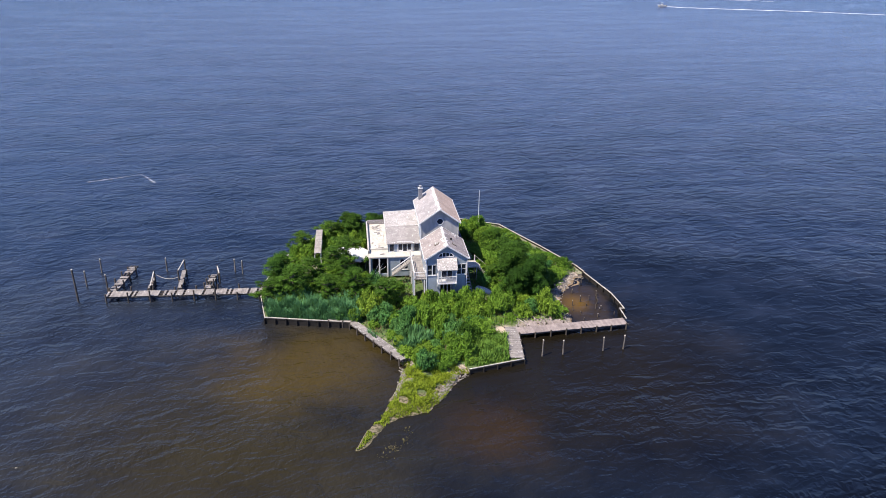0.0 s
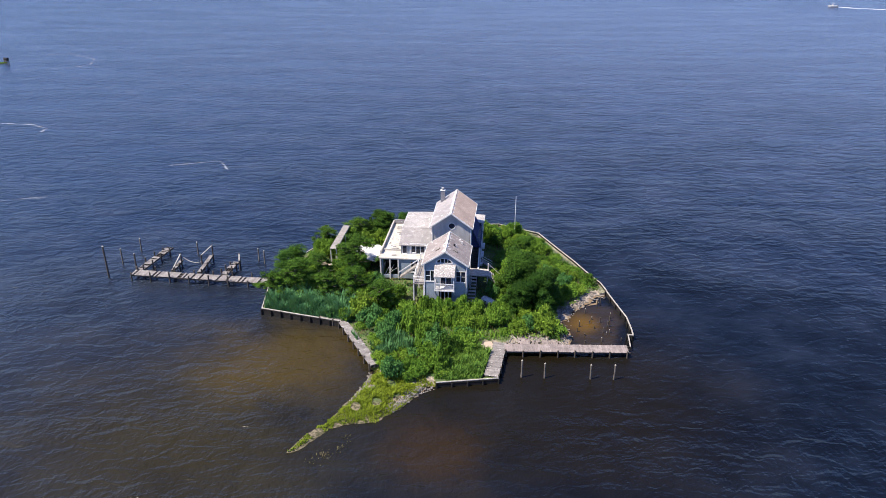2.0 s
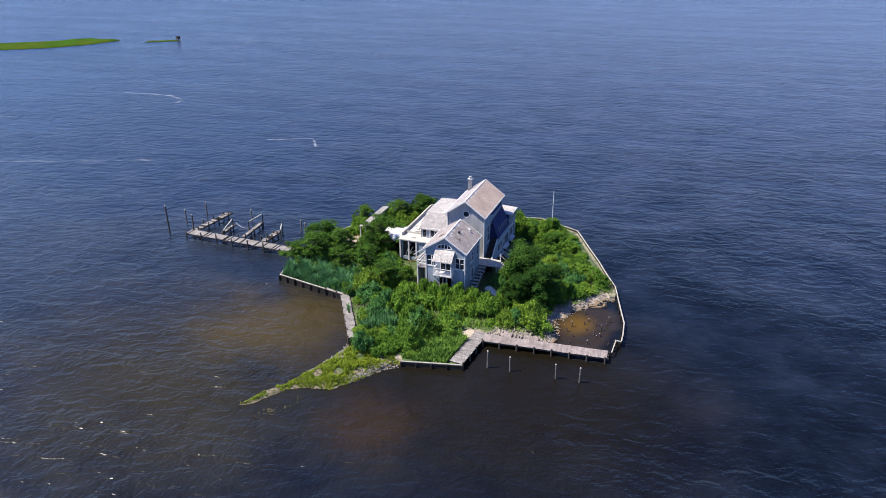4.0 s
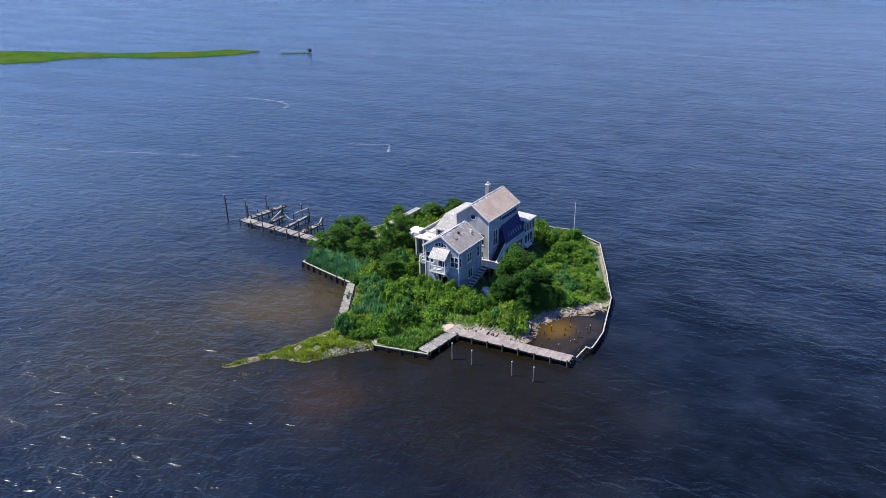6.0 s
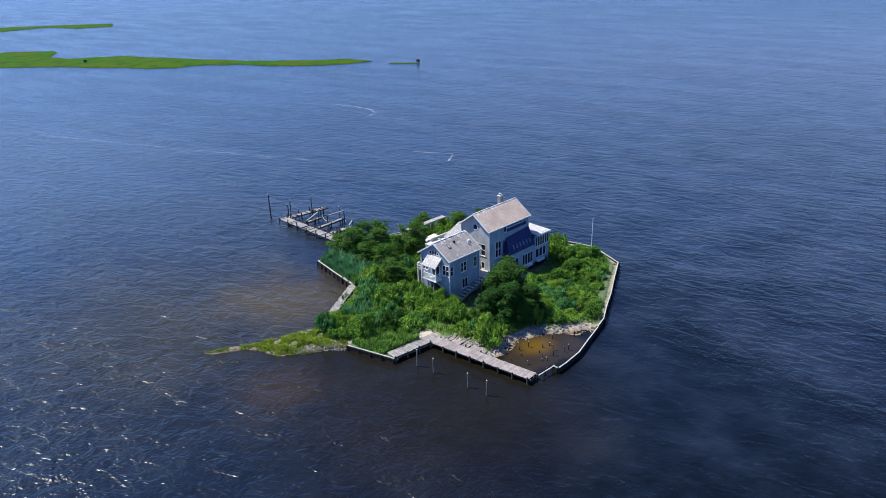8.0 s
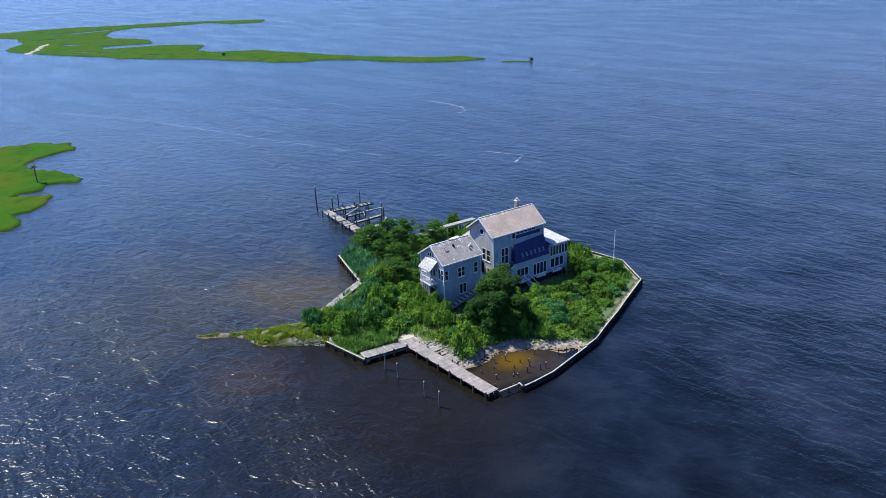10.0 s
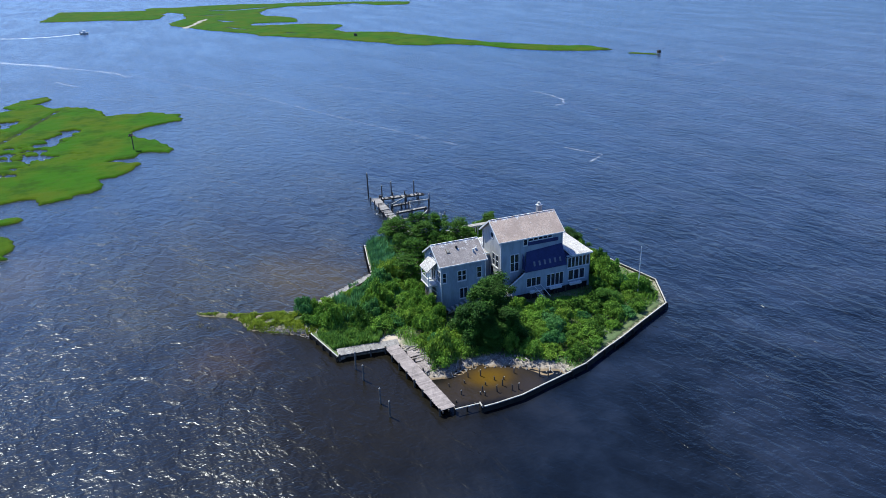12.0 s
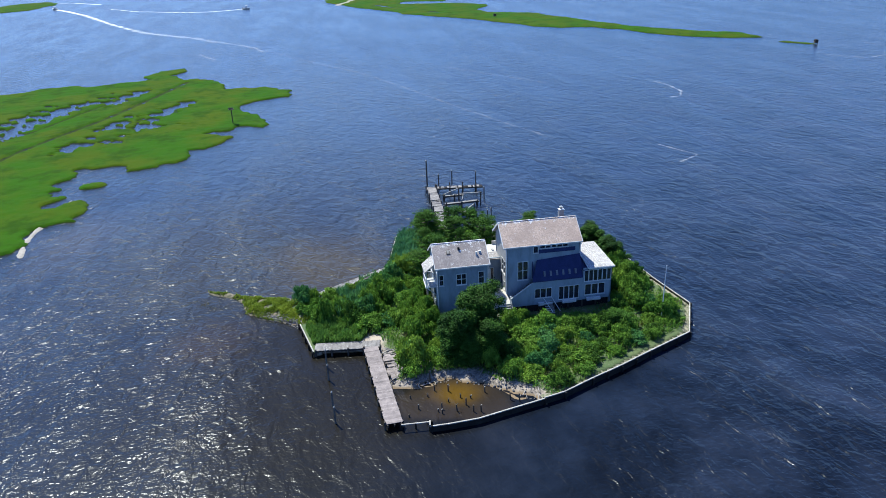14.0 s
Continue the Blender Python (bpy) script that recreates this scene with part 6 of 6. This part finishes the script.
# Broken boards and tangled driftwood between pier and beach.
for k in range(46):
    f = r5.uniform()
    x, y = 17.4 + 5.2 * f + r5.normal(0, 0.5), 96.0 + 2.2 * f + r5.normal(0, 0.55)
    z = max(0.1, float(ground_z(np.array([x]), np.array([y]))[0]))
    o = thing("loose_board", Matrix.Translation((x, y, z + 0.06)) @ Matrix.Rotation(1.8 + r5.normal(0, 0.6), 4, "Z") @ Matrix.Rotation(r5.normal(0, 0.06), 4, "Y"), "loose weathered board washed up beside the pier", "board", "loose boards by the pier")
    part("board", box(bmesh.new(), -r5.uniform(0.25, 0.9), r5.uniform(0.25, 0.9), -0.06, 0.06, -0.02, 0.03), (M_DRIFT, M_DECK, M_DECK_RED, M_TIMBER)[k % 4], o)
for x, y, hh in ((22.6, 99.6, 1.6), (23.1, 100.4, 1.9), (23.6, 99.8, 1.3), (24.0, 101.5, 1.5), (22.9, 101.8, 1.2), (28.6, 111.2, 1.0)):
    o = thing("stake", Matrix.Translation((x, y, 0)), "leaning dark broken stake at the lagoon edge", "stake", "stakes at the lagoon")
    part("shaft", rod(bmesh.new(), (0, 0, -0.8), (r5.normal(0, 0.12), r5.normal(0, 0.12), hh), 0.10, 0.06, 8, 0.02, 3), M_PILE, o)

# ---- far small things ----
def stand(x, y, high, label):
    o = thing("nest_platform", Matrix.Translation((x, y, 0)), label, "platform")
    part("pole", rod(bmesh.new(), (0, 0, -0.3), (0, 0, high), 0.14, 0.12, 8), M_PILE, o)
    part("platform", box(bmesh.new(), -0.7, 0.7, -0.7, 0.7, high, high + 0.15), M_PILE, o)
    bm = bmesh.new()
    for k in range(14):
        a = r5.uniform(0, 6.28)
        rod(bm, (-0.6 * math.cos(a), -0.6 * math.sin(a), high + 0.2), (0.7 * math.cos(a + 0.4), 0.7 * math.sin(a + 0.4), high + 0.2 + r5.uniform(0.1, 0.5)), 0.05, 0.04, 5)
    part("nest", bm, M_BARK, o)
    return o


stand(-109.0, 48.3, 4.2, "dark nesting platform on a pole in the marsh")


def blind(x, y, s, label):
    o = thing("hut", Matrix.Translation((x, y, 0)), label, "hut")
    for a in (-1, 1):
        for c_ in (-1, 1):
            part("stilt", rod(bmesh.new(), (a * s * 0.8, c_ * s * 0.8, -0.5), (a * s * 0.8, c_ * s * 0.8, 0.4), 0.08, 0.08, 6), M_PILE, o)
    part("wall", box(bmesh.new(), -s, s, -s, s, 0.3, 1.35), M_PILE, o)
    part("roof", hexa(bmesh.new(), [(-s - 0.12, -s - 0.12, 1.35), (s + 0.12, -s - 0.12, 1.35), (s + 0.12, s + 0.12, 1.35), (-s - 0.12, s + 0.12, 1.35), (-s - 0.12, -0.1, 1.75), (s + 0.12, -0.1, 1.75), (s + 0.12, 0.1, 1.75), (-s - 0.12, 0.1, 1.75)]), M_DARK, o)
    return o


blind(-210.6, 263.0, 0.65, "small dark hunting hut on stilts at the marsh tip")
blind(-355.0, 145.0, 0.8, "small dark hut on the far marsh")


def boat(x, y, turn, label):
    o = thing("motor_boat", Matrix.Translation((x, y, 0.1)) @ Matrix.Rotation(turn, 4, "Z"), label, "boat", "boats on the bay")
    bm = bmesh.new()
    lo = [bm.verts.new(p) for p in ((-2.8, -0.7, -0.3), (1.2, -0.7, -0.3), (2.6, 0, -0.1), (1.2, 0.7, -0.3), (-2.8, 0.7, -0.3))]
    up = [bm.verts.new(p) for p in ((-2.9, -1.1, 0.7), (1.2, -1.1, 0.8), (3.2, 0, 1.0), (1.2, 1.1, 0.8), (-2.9, 1.1, 0.7))]
    bm.faces.new(lo[::-1])
    bm.faces.new(up)
    for i in range(5):
        bm.faces.new((lo[i], lo[(i + 1) % 5], up[(i + 1) % 5], up[i]))
    part("hull", bm, M_WHITE, o)
    part("console", box(bmesh.new(), -0.5, 0.5, -0.4, 0.4, 0.7, 1.6), M_TRIM, o)
    part("hardtop", box(bmesh.new(), -0.9, 0.9, -0.8, 0.8, 2.2, 2.3), M_WHITE, o)
    for a in (-0.8, 0.8):
        part("pillar", box(bmesh.new(), a - 0.04, a + 0.04, -0.7, -0.62, 0.7, 2.2), M_METAL, o)
        part("pillar", box(bmesh.new(), a - 0.04, a + 0.04, 0.62, 0.7, 0.7, 2.2), M_METAL, o)
    part("outboard", box(bmesh.new(), -3.3, -2.9, -0.25, 0.25, -0.2, 1.1), M_PILE, o)
    return o


boat(160, 569.5, 2.9, "small white motor boat far out")
boat(-524, -186.5, -2.2, "small white motor boat far out")
boat(-465, -23.5, 1.2, "small white motor boat far out")
